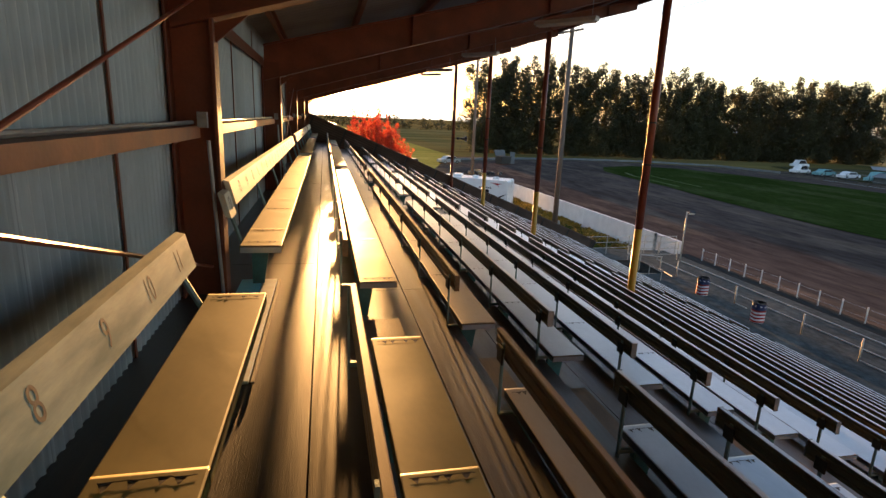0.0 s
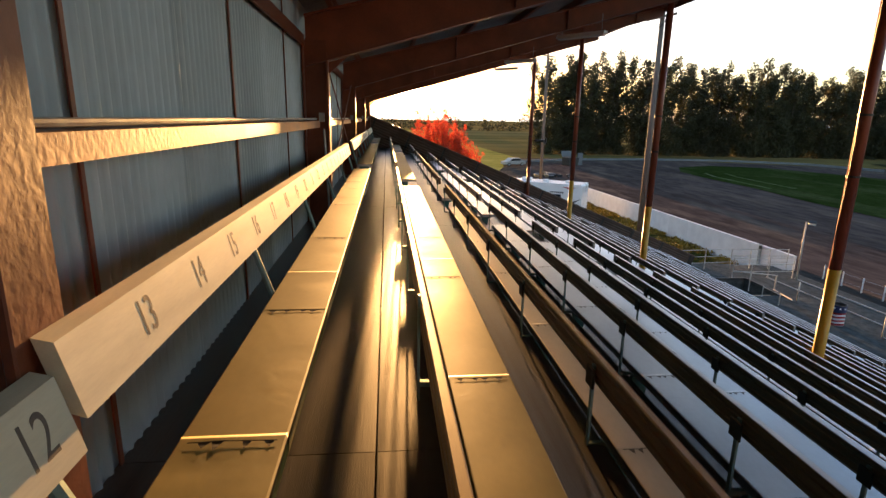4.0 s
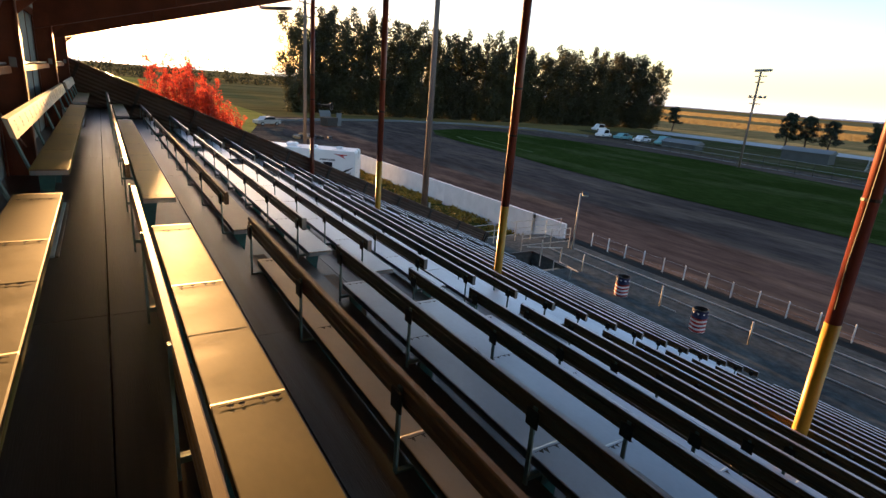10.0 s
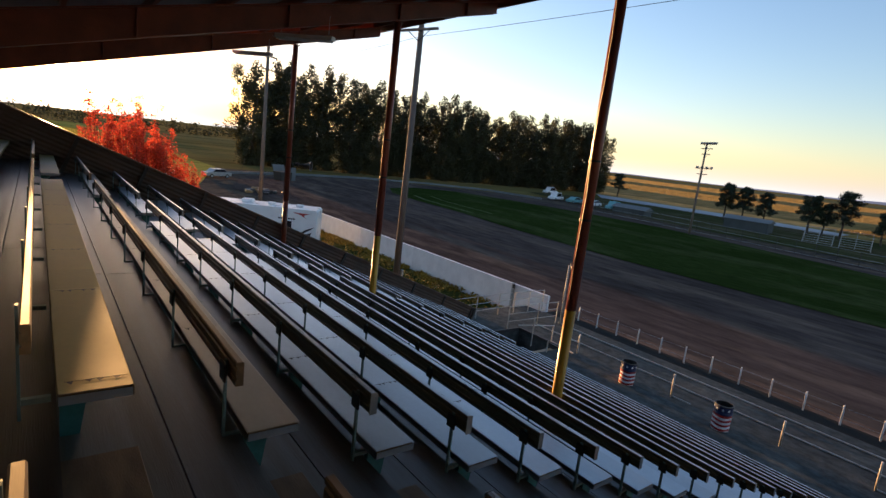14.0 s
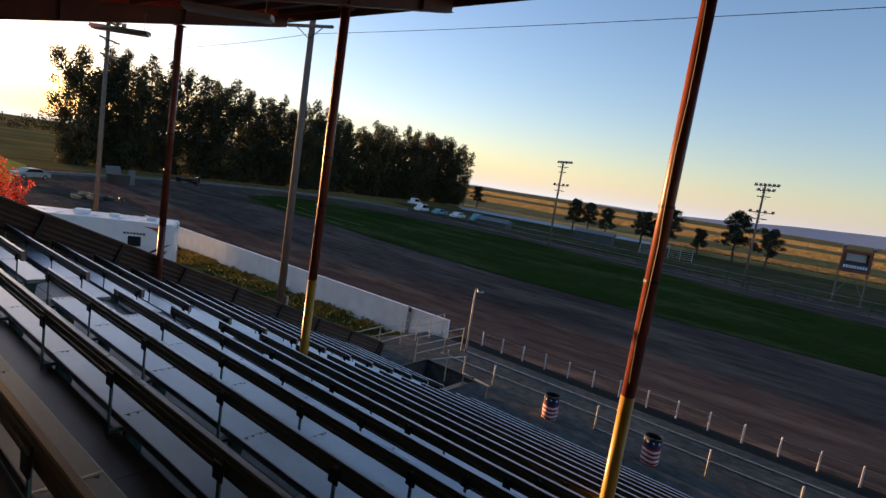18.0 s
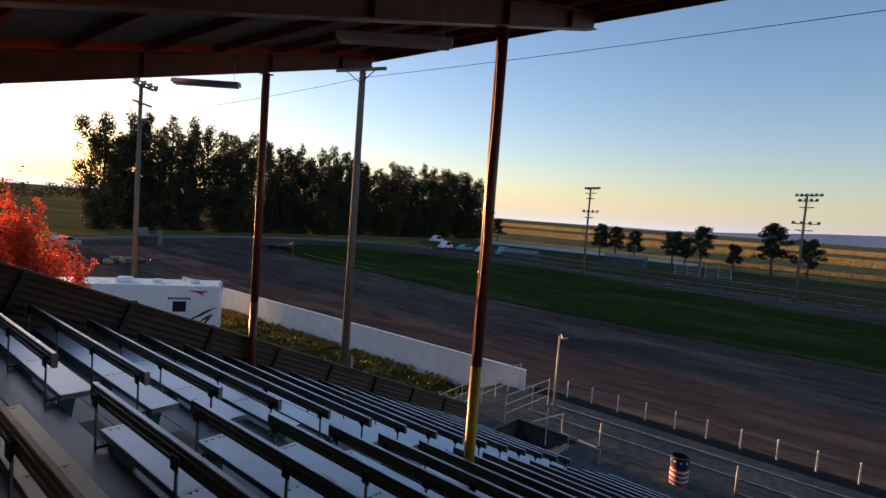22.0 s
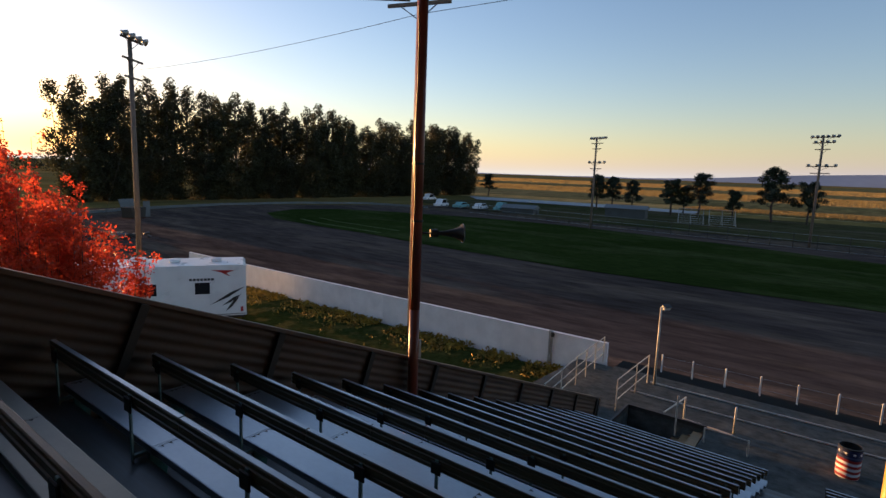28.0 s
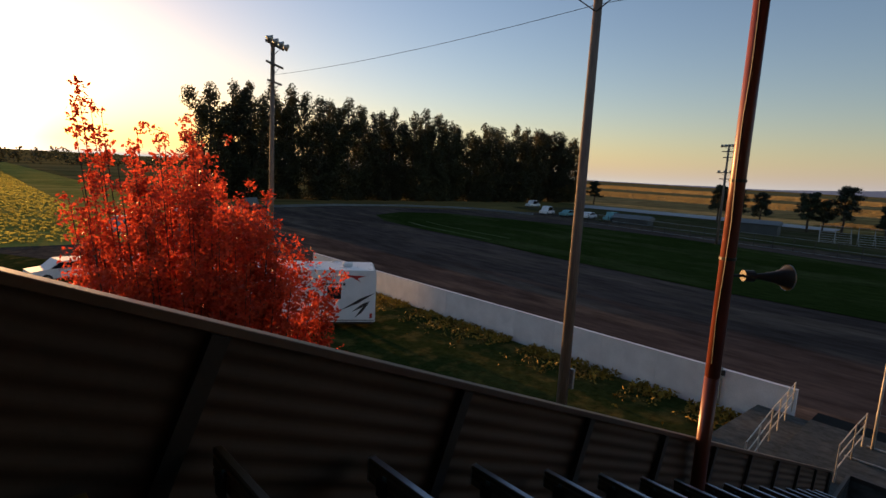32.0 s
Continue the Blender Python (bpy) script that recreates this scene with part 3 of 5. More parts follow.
def bench(k, si, y0, y1, label):
    """A plank seat with sheet-metal covers and a backrest on steel posts."""
    L, z = y1 - y0, seat_z(k)
    rnd = random.Random(100 * k + si)
    b = thing("bleacher_bench", (front(k) - (0.025 if k == 1 else 0), y0, z), label, "bench", "bleacher benches")
    part("seat_board", bevel_box(-0.262, -0.004, 0.004, L - 0.004, -0.046, -0.009), M_BENCHWOOD, b)
    step = 1.4
    n = round(L / step)
    lens = [1 + rnd.uniform(-0.18, 0.18) for _ in range(n)]
    lens = [L * q / sum(lens) for q in lens]
    # rows 1 to 3 take the sheets coloured with warm reflected light
    y, nailed, skin = 0.0, [1] * n, {1: M_COVERSUN, 2: M_COVERSUN, 3: M_COVERHALFSUN}.get(k, M_COVER)
    if (k, si) in LAPS:
        marks = [q - y0 for q, _ in LAPS[k, si]] + [L]
        lens = [v - u for u, v in zip([0.0] + marks, marks)]
        n, nailed = len(lens), [v for _, v in LAPS[k, si]] + [0]
    for i in range(n):
        long = lens[i]
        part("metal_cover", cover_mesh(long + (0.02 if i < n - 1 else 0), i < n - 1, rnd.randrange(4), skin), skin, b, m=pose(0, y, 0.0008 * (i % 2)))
        y += long
        if k < 8 and nailed[i]:
            part("torn_lap", TABS[rnd.randrange(5)], M_TAB, b, m=pose(0, y - 0.012 if i < n - 1 else y - 0.05, 0.0008 * (i % 2) + 0.0004))
    for q, s in ((0.0, 1), (L, -1)):
        part("seat_end", SEATEND, M_COVER, b, m=Matrix.Translation((0, q, 0)) @ Matrix.Diagonal((1, s, 1, 1)))
    if k == 1:
        outline = [(-0.352, 0.232), (-0.312, 0.217), (-0.352, 0.375), (-0.392, 0.385)]
        mat = M_BACKAGED if si == 0 else M_BACKWHITE
    else:
        mat = {2: M_BACKTAN, 3: M_BACKMID}.get(k, M_BACK)
        outline = [(-0.301, 0.165), (-0.301, 0.280), (-0.306, 0.286), (-0.332, 0.286), (-0.338, 0.280), (-0.338, 0.262), (-0.331, 0.256), (-0.331, 0.250), (-0.338, 0.244), (-0.338, 0.208), (-0.331, 0.202), (-0.331, 0.196), (-0.338, 0.190), (-0.338, 0.165)]
    if k > 1:
        lift, back = (0.02, -0.045) if k == 2 else (0.092, 0.0)
        outline = [(p + back, q + lift) for p, q in outline]
    cut = L * (0.47 + 0.1 * rnd.random())
    spans = [(0.0, cut - 0.003, 0.0), (cut + 0.003, L, 0.0)]
    if k == 1 and si == 0:
        spans = [(a, c, -0.075) for a, c, _ in spans]
    if k == 1 and si == 1:
        spans = [(0.03, 0.235, -0.06), (0.25, cut, 0.0), (cut + 0.006, L, 0.0)]
    if k == 1 and si:
        spans = [(a, c, dz + 0.02) for a, c, dz in spans]
    for a, c, dz in spans:
        part("backrest_board", profile([(p, q + dz) for p, q in outline], a, c), mat, b)
        if k > 3:
            # added thin strip that draws the sky's highlight on the board's top edge
            part("top_strip", bevel_box(-0.336, -0.303, a + 0.004, c - 0.004, 0.3785, 0.382, 0.0012), M_HIGHLIGHT, b)
    if k > 1:
        part("kick_board", bevel_box(-0.285, -0.268, 0.03, L - 0.03, -0.415, -0.17, 0.003), M_TEAL, b)
    posts = max(2, round(L / (1.6 if k == 1 else 1.45)) + 1)
    for i in range(posts):
        y = 0.14 + (L - 0.28) * i / (posts - 1)
        if k == 1:
            part("backrest_post", rod((-0.356, y, 0.232 + spans[-1][2]), (-0.268, y + 0.05, -0.06), 0.015, n=6), M_RODTEAL, b)
        else:
            part("backrest_post", POST_MESH, M_RODTEAL, b, m=pose(back, y, 0))
            part("foot_block", FOOT_MESH, M_TEAL, b, m=pose(back, y, 0))
            if k > 2:
                part("mount_block", MOUNT_MESH, M_DARKSTEEL, b, m=pose(back, y, 0))
        inset = {0: 0.32, posts - 1: -0.32}.get(i, 0) if k < 3 else 0
        part("seat_bracket", BRACKET_MESH, M_BRACKET, b, m=pose(0, y + inset, 0))
    if k > 3:
        for q, s in ((0.0, 1), (L, -1)):
            part("end_cap", ENDCAP, M_STEEL, b, m=Matrix.Translation((0, q, 0)) @ Matrix.Diagonal((1, s, 1, 1)))
    return b


LABEL = {1: "top bench with dented metal seat and pale numbered backrest", 2: "bench with dented metal seat and tan wooden backrest", 3: "bench with dented metal seat and tan wooden backrest"}
for k in range(1, ROWS_N + 1):
    for si, (y0, y1) in enumerate(SECTIONS):
        bench(k, si, y0, y1, LABEL.get(k, "bench with metal-covered seat and dark brown grooved backrest"))


# ---- seat numbers stencilled on the top backrest ----
def number(n, y, dz):
    cu = bpy.data.curves.new("seat_number", "FONT")
    cu.body, cu.size, cu.align_x, cu.align_y, cu.extrude = str(n), 0.13, "CENTER", "CENTER", 0.0002
    tmp = bpy.data.objects.new("seat_number", cu)
    me = bpy.data.meshes.new_from_object(tmp)
    bpy.data.objects.remove(tmp)
    me.materials.clear()
    me.materials.append(M_STENCIL)
    ob = new("seat_number", me)
    lean = math.degrees(math.atan2(0.040, 0.158))
    place = Matrix.Translation((front(1) - 0.3570, y, seat_z(1) + 0.297 + dz + (0.02 if y > 3 else 0))) @ pose(0, 0, 0, 90, 0, 90) @ pose(0, 0, 0, -lean, 0, 0) @ Matrix.Diagonal((0.72, 1, 1, 1))
    ob.matrix_basis = place
    tagged(ob, "faded black stencilled seat number on a backrest", "seat number", "seat numbers")


for n in range(4, 12):
    number(n, 1.09 + 0.405 * (n - 8), -0.075)
for n in range(12, 33):
    number(n, 4.12 + 0.3855 * (n - 13) if n > 12 else 3.665, -0.06 if n == 12 else 0)
for n in range(33, 52):
    number(n, 12.95 + 0.3985 * (n - 33), 0)


# ---- roof, columns and posts ----
def roof_z(x):
    return 7.88 + 0.285 * (x + 0.35)


ROOF_D0, ROOF_D1 = 0.55, 0.28


def purlin_z(x):
    return roof_z(x) + ROOF_D0 + (ROOF_D1 - ROOF_D0) * (x + 0.6) / 9.7


def slab(x0, x1, half, lo0, lo1, hi0, hi1):
    v = [(x, s * half, roof_z(x) + h) for x, ls in ((x0, (lo0, hi0)), (x1, (lo1, hi1))) for h in ls for s in (-1, 1)]
    return v, [(0, 1, 3, 2), (4, 6, 7, 5), (0, 4, 5, 1), (2, 3, 7, 6), (0, 2, 6, 4), (1, 5, 7, 3)]


for y in BAYS + (25.74,):
    c = thing("steel_column", (0, y, 6.0), "oxide-red steel column against the corrugated rear wall", "column", "rear wall columns")
    part("front_flange", bevel_box(-0.375, -0.35, -0.08, 0.08, 0.02, 1.9), M_RED, c)
    part("web", box(-0.62, -0.376, -0.012, 0.012, 0.02, 2.1), M_RED, c)
    part("rear_flange", bevel_box(-0.64, -0.621, -0.10, 0.10, 0.02, 2.1), M_RED, c)
    part("knee_plate", profile([(-0.349, 1.74), (-0.14, 1.925), (-0.349, 1.865)], -0.012, 0.012), M_RED, c)
    part("girt_clip", box(-0.46, -0.40, -0.17, -0.13, 1.20, 1.30), M_STEEL, c)
    r = thing("roof_rafter", (0, y, 0), "tapered oxide-red steel rafter carrying the roof", "rafter", "roof rafters")
    d = 0.02
    part("bottom_flange", slab(-0.60, 9.05, 0.09, 0, 0, d, d), M_RED, r)
    part("web", slab(-0.60, 9.10, 0.011, d + 0.001, d + 0.001, ROOF_D0 - d - 0.001, ROOF_D1 - d - 0.001), M_RED, r)
    part("top_flange", slab(-0.60, 9.2, 0.09, ROOF_D0 - d, ROOF_D1 - d, ROOF_D0, ROOF_D1), M_RED, r)
    for x in (1.8, 4.2, POST_X, 8.2):
        h = purlin_z(x) - roof_z(x)
        part("stiffener", box(x - 0.006, x + 0.006, -0.085, 0.085, roof_z(x) + 0.022, roof_z(x) + h - 0.024), M_RED, r)
    last = y > 25
    px, py = (6.452, y + 0.04) if last else (POST_X, y)
    p = thing("roof_post", (px, py, 0), "oxide-red steel post with a loudspeaker at the stand's end" if last else "round steel post, yellow below and oxide red above", "post", "front roof posts")
    low = 3.6 if last else 2.6
    part("lower_pipe", rod((0, 0, low), (0, 0, 5.33), 0.076, n=20), M_REDPOLE if last else M_YELLOW, p, smooth=True)
    part("upper_pipe", rod((0, 0, 5.331), (0, 0, roof_z(px) - 0.012), 0.075, n=20), M_REDPOLE, p, smooth=True)
    part("cap_plate", box(-0.11, 0.11, -0.09, 0.09, roof_z(px) - 0.04, roof_z(px) - 0.026), M_RED, p)
    part("cable", tube([(-0.085, -0.01 + 0.012 * math.sin(1.7 * i), 5.5 + 0.5 * i) for i in range(9)], 0.008, n=5), M_DARKSTEEL, p)
    for z in (7.4, 6.6):
        part("clamp", rod((0, 0, z), (0, 0, z + 0.03), 0.084, n=16), M_DARKSTEEL, p)
    f = thing("fluorescent_lamp", pose(4.87 if last else 4.15, y + 0.41, 9.30 if last else 9.05, 0, 0, -52), "white strip light hung below a rafter", "strip light", "strip lights")
    part("housing", profile([(-0.09, 0.0), (0.09, 0.0), (0.06, 0.07), (-0.06, 0.07)], 0, 1.18, "x"), M_LAMPWHITE, f)
    for q in (-0.045, 0.045):
        part("tube", rod((0.03, q, -0.018), (1.15, q, -0.018), 0.016, n=8), M_WHITE, f)
    for q in (0.1, 1.08):
        part("hanger", rod((q, 0, 0.07), (q, 0, 0.42), 0.005, n=5), M_STEEL, f)

for i in range(9):
    x = -0.3 + 1.16 * i
    z = purlin_z(x) + 0.004
    pl = part("purlin", profile([(x - 0.03, z), (x + 0.03, z), (x + 0.03, z + 0.012), (x - 0.018, z + 0.012), (x - 0.018, z + 0.13), (x + 0.03, z + 0.13), (x + 0.03, z + 0.142), (x - 0.03, z + 0.142)], -7.2, 26.0), M_RED)
    tagged(pl, "oxide-red purlin under the corrugated roof", "purlin", "roof purlins")


def corrugated(u0, u1, pitch, depth, place, steps=6):
    """A corrugated sheet: u across the ribs; place(u, w, h) gives a point for w = 0 or 1 along them."""
    n = max(2, int((u1 - u0) / (pitch / steps)))
    verts, faces = [], []
    for i in range(n + 1):
        u = u0 + (u1 - u0) * i / n
        h = depth * 0.5 * math.sin(2 * math.pi * (u - u0) / pitch)
        verts += [place(u, 0, h), place(u, 1, h)]
    for i in range(n):
        faces.append((2 * i, 2 * i + 1, 2 * i + 3, 2 * i + 2))
    return verts, faces


def roof_point(u, w, h):
    x = -0.75 + w * 9.95
    return (x, u, purlin_z(x) + 0.165 + h)


ceiling = part("ceiling", corrugated(-7.3, 25.95, 0.2, 0.03, roof_point), M_ROOFSHEET, smooth=True)
tagged(ceiling, "corrugated steel roof over the grandstand", "ceiling", kind="structure")
for name, y in (("trim_north", 25.96), ("trim_south", -7.4)):
    v = [(x, y + dy, purlin_z(x) + h) for x in (-0.75, 9.2) for h in (-0.02, 0.20) for dy in (0, 0.03)]
    tr = part(name, (v, [(0, 1, 3, 2), (4, 6, 7, 5), (0, 4, 5, 1), (2, 3, 7, 6), (0, 2, 6, 4), (1, 5, 7, 3)]), M_RED)
    tagged(tr, "oxide-red barge board along the roof end", "trim", kind="structure")
fascia = part("trim_eave", box(9.21, 9.25, -7.36, 25.99, roof_z(9.2) + 0.14, purlin_z(9.2) + 0.19), M_RED)
tagged(fascia, "oxide-red fascia along the front eave", "trim", kind="structure")
wall_w = thing("wall_west", (0, 0, 0), "grey corrugated sheet rear wall of the grandstand", "wall", kind="structure")
y = -7.3
while y < END_Y:
    y2 = min(y + 0.915, END_Y)
    part("wall_panel", corrugated(y, y2 + 0.01, 0.0763, 0.026, lambda u, w, h: (-0.662 + h, u, 5.0 + 3.5 * w)), M_WALLSHEET, wall_w, smooth=True)
    if round((y + 7.3) / 0.915) % 2:
        part("panel_seam", box(-0.652, -0.644, y - 0.012, y + 0.012, 6.0, 8.4), M_RED, wall_w)
    y = y2
low = part("wall_base", box(-0.75, -0.68, -7.3, END_Y, -1.15, 5.2), M_WALLSHEET)
tagged(low, "grey sheet lower rear wall below the deck", "wall", kind="structure")
wall_s = part("wall_south", box(-0.7, 13.5, -7.5, -7.42, -1.15, 8.2), M_ENDSHEET)
tagged(wall_s, "brown sheet wall closing the stand", "wall", kind="structure")
for a, b in zip(BAYS, BAYS[1:] + (25.74,)):
    g = thing("wall_girt", (0, a, 7.10), "oxide-red wall girt with a conduit lying on it", "girt", "wall girts")
    L = b - a
    part("girt_face", box(-0.47, -0.455, 0.12, L - 0.12, 0.035, 0.11), M_GIRT, g)
    part("girt_web", box(-0.64, -0.47, 0.12, L - 0.12, 0.095, 0.11), M_RED, g)
    part("conduit", rod((-0.50, 0.12, 0.13), (-0.50, L - 0.12, 0.13), 0.013, n=8), M_STEEL, g)
    e = part("eave_beam", box(-0.62, -0.60, a + 0.11, b - 0.11, 8.02, 8.14), M_RED)
    tagged(e, "oxide-red eave beam along the rear wall", "beam", "eave beams")
for y0, z0, y1, z1 in ((-1.52, 7.88, 3.70, 6.26), (-1.52, 6.33, 3.70, 7.99), (9.46, 8.07, 14.75, 6.36), (9.46, 6.22, 14.75, 7.91)):
    rd = part("brace_rod", rod((-0.43, y0, z0), (-0.43, y1, z1), 0.010, n=8), M_REDPOLE)
    tagged(rd, "rusty diagonal brace rod across a wall bay", "brace rod", "brace rods")
for y in (3.66, 9.15):
    cd = part("conduit_pipe", rod((-0.36, y, 6.03), (-0.40, y, 7.12), 0.012, n=8), M_STEEL)
    tagged(cd, "grey electric conduit running up a column", "conduit", "column conduits")


# ---- end parapet: sheet with ribs along the slope and battens across it ----
SLOPE = math.atan(0.4075)


def wall_top(x):
    return 6.09 - 0.4075 * (x - 2.76)


wall_n = thing("wall_north", Matrix.Translation((2.76, END_Y, 6.09)) @ pose(0, 0, 0, 0, math.degrees(SLOPE), 0), "brown ribbed sheet parapet closing the stand's end", "wall", kind="structure")
u0, u1 = -3.75, 12.9
part("parapet_sheet", corrugated(-1.75, -0.036, 0.105, 0.018, lambda u, w, h: (u0 + (u1 - u0) * w, h, u)), M_ENDSHEET, wall_n, smooth=True)
part("cap_rail", bevel_box(u0, u1, -0.045, 0.05, -0.035, 0.008), M_CAP, wall_n)
for i in range(11):
    u = -3.12 + 1.582 * i
    if u < u1 - 0.1:
        part("batten", box(u - 0.04, u + 0.04, -0.06, -0.018, -1.75, -0.037), M_DARKSTEEL, wall_n)
part("batten", box(u1 - 0.1, u1, -0.06, -0.018, -1.75, -0.037), M_DARKSTEEL, wall_n)
v = [(-0.65, END_Y + 0.1, -1.15), (14.4, END_Y + 0.1, -1.15), (14.4, END_Y + 0.1, wall_top(14.4) - 0.5), (-0.65, END_Y + 0.1, wall_top(-0.65) - 0.5)]
v += [(x, q + 0.05, z) for x, q, z in v]
skirt = part("wall_skirt", (v, [(0, 1, 2, 3), (7, 6, 5, 4), (0, 4, 5, 1), (1, 5, 6, 2), (2, 6, 7, 3), (3, 7, 4, 0)]), M_ENDSHEET)
tagged(skirt, "brown sheet side wall below the parapet", "wall", kind="structure")
horn = thing("loudspeaker_horn", pose(6.452, 25.78, 6.44, 0, 0, -40), "grey metal horn loudspeaker clamped to a post", "loudspeaker")
part("arm", rod((0.08, 0, 0), (0.30, 0.02, 0), 0.015), M_DARKSTEEL, horn)
prof = [(0.30, 0.026), (0.42, 0.038), (0.55, 0.065), (0.64, 0.10), (0.675, 0.135)]
hv, hf, N = [], [], 16
for d, r in prof:
    hv += [(d, 0.02 + r * math.cos(2 * math.pi * i / N), r * math.sin(2 * math.pi * i / N)) for i in range(N)]
for j in range(len(prof) - 1):
    hf += [(j * N + i, j * N + (i + 1) % N, (j + 1) * N + (i + 1) % N, (j + 1) * N + i) for i in range(N)]
part("horn", (hv, hf), M_DARKSTEEL, horn, smooth=True)
part("rim", join(rod((0.67, 0.02, 0), (0.685, 0.02, 0), 0.139, n=16, caps=False)), M_STEEL, horn)
part("driver", rod((0.20, 0.02, 0), (0.31, 0.02, 0), 0.06, n=12), M_DARKSTEEL, horn)


# ---- apron: drums, rails, lamp, ramp ----
def pipe_fence(name, label, pts, z, height, rails, gap, r=0.02, mat=M_RAIL, group=""):
    """Posts and rails along a line of points on the floor at z."""
    f = thing(name, (pts[0][0], pts[0][1], z), label, "railing", group)
    o = Vector((pts[0][0], pts[0][1], 0))
    for a, b in zip(pts, pts[1:]):
        a, b = Vector((*a[:2], a[2] if len(a) > 2 else 0)) - o, Vector((*b[:2], b[2] if len(b) > 2 else 0)) - o
        n = max(1, round((b - a).length / gap))
        for i in range(n + 1):
            p = a + (b - a) * i / n
            part("post", rod(p, p + Vector((0, 0, height)), r, n=8), mat, f)
        for h in rails:
            up = Vector((0, 0, h))
            part("rail", rod(a + up, b + up, r * 0.8, n=8), mat, f)
    return f


def drum(x, y):
    d = thing("trash_drum", (x, y, 0), "steel drum bin painted with red and white stripes under stars", "trash bin", "painted drums")
    R, H, N = 0.26, 0.80, 28
    ring = lambda r, z: [(r * math.cos(2 * math.pi * i / N), r * math.sin(2 * math.pi * i / N), z) for i in range(N)]

    def band(z0, z1, r0, r1):
        return ring(r0, z0) + ring(r1, z1), [(i, (i + 1) % N, N + (i + 1) % N, N + i) for i in range(N)]

    edges = [0.02, 0.09, 0.16, 0.23, 0.30, 0.37, 0.44, 0.51]
    for i, (a, b) in enumerate(zip(edges, edges[1:])):
        wav = [[(q[0], q[1], q[2] + 0.012 * math.sin(3 * math.atan2(q[1], q[0]))) for q in ring(R, z)] for z in (a, b)]
        part("stripe", (wav[0] + wav[1], [(k, (k + 1) % N, N + (k + 1) % N, N + k) for k in range(N)]), M_SCARLET if i % 2 == 0 else M_WHITE, d, smooth=True)
    part("star_field", join(band(0.508, 0.54, R, R), band(0.54, 0.56, R, R + 0.012), band(0.56, 0.58, R + 0.012, R), band(0.58, H - 0.03, R, R)), M_NAVY, d, smooth=True)
    part("rim", join(band(H - 0.03, H, R + 0.012, R + 0.012), band(H, H, R + 0.012, R - 0.02), band(H, 0.2, R - 0.02, R - 0.02)), M_DARKSTEEL, d)
    part("base", rod((0, 0, 0), (0, 0, 0.03), R - 0.005, n=N), M_WHITE, d)
    part("litter_bag", rod((0, 0, 0.50), (0, 0, 0.57), R - 0.03, n=N), M_BLACK, d)
    for i in range(9):
        a = 2 * math.pi * i / 9
        star = []
        for j in range(10):
            q = 0.05 if j % 2 == 0 else 0.021
            t = math.pi / 2 + 2 * math.pi * j / 10
            b = a + q * math.cos(t) / R
            star.append(((R + 0.004) * math.cos(b), (R + 0.004) * math.sin(b), 0.672 + q * math.sin(t)))
        part("star", (star, [tuple(range(10))]), M_WHITE, d)


drum(17.18, 20.25)
drum(17.10, 16.85)
drum(16.6, 4.5)

def low_bar(points, label, r=0.03):
    ob = part("ground_bar", tube(points, r, n=8), M_RAIL)
    return tagged(ob, label, "pipe", "apron ground pipes")


low_bar([(18.83, -24, 0.03), (18.83, 2, 0.035), (18.82, 26.3, 0.03)], "pale pipe lying along the concrete apron")
low_bar([(20.05, -24, 0.03), (20.06, 2, 0.035), (20.08, 26.0, 0.03)], "pale pipe lying along the concrete apron")
low_bar([(17.70, 24.31, 0.03), (17.52, 22.93, 0.03)], "pale pipe lying along the concrete apron")
for i, y in enumerate((22.93, 18.85, 15.4, 13.1, 11.0, 7.6, 4.2, 2.0, -1.4, -4.8, -8.2, -11.6)):
    st = thing("crowd_post", (17.75, y, 0), "short pale pipe post on the concrete apron", "post", "apron posts")
    part("pipe", rod((0, 0, 0), (0, 0, 0.80), 0.03, n=10), M_RAIL, st, smooth=True)
    part("cap", rod((0, 0, 0.801), (0, 0, 0.815), 0.034, 0.02, n=10), M_WHITE, st)
    if i in (1, 3, 6):
        part("foot_pipe", rod((0.0, -0.03, 0.04), (0.0, -0.7 if i == 1 else -2.05, 0.04), 0.026, n=8), M_RAIL, st)
gate = thing("swing_bar", (17.74, 24.31, 0), "pale pipe swing bar by the stair well", "gate")
part("post", rod((0, 0, 0), (0, 0, 0.72), 0.03, n=10), M_RAIL, gate)
part("bar", rod((0.04, 0, 0.70), (-2.0, 0.12, 0.90), 0.022, n=8), M_RAIL, gate)
part("rest_post", rod((-1.3, -0.06, 0), (-1.3, -0.06, 1.2), 0.024, n=8), M_RAIL, gate)
pipe_fence("stair_rail", "pipe rail round the apron stair well", [(16.55, 23.5), (16.5, 22.4)], 0, 0.46, (0.44,), 1.3, 0.022)
pipe_fence("stair_rail", "pipe rail round the apron stair well", [(16.9, 26.15), (18.75, 26.13), (20.0, 26.10)], 0, 1.05, (1.03, 0.70, 0.36), 2.4)
pipe_fence("ramp_rail", "pale pipe rail along the ramp", [(15.0, 27.72, 0.0), (18.0, 27.98, 0.0), (21.4, 28.27, -0.12)], 0, 1.05, (1.03, 0.68, 0.35), 1.3)
well = thing("well_kerb", (0, 0, 0), "dark steel curb round an open stair well", "curb")
for x0, x1, y0, y1 in ((WELL[1], WELL[1] + 0.08, WELL[2], WELL[3]), (WELL[0], WELL[1], WELL[3], WELL[3] + 0.08), (WELL[0] - 0.08, WELL[0], WELL[2], WELL[3])):
    part("curb_bar", box(x0, x1, y0, y1, 0.0, 0.12), M_DARKSTEEL, well)
fence = thing("track_fence", (21.62, -36.65, 0), "low fence of white posts and wires along the track edge", "fence")
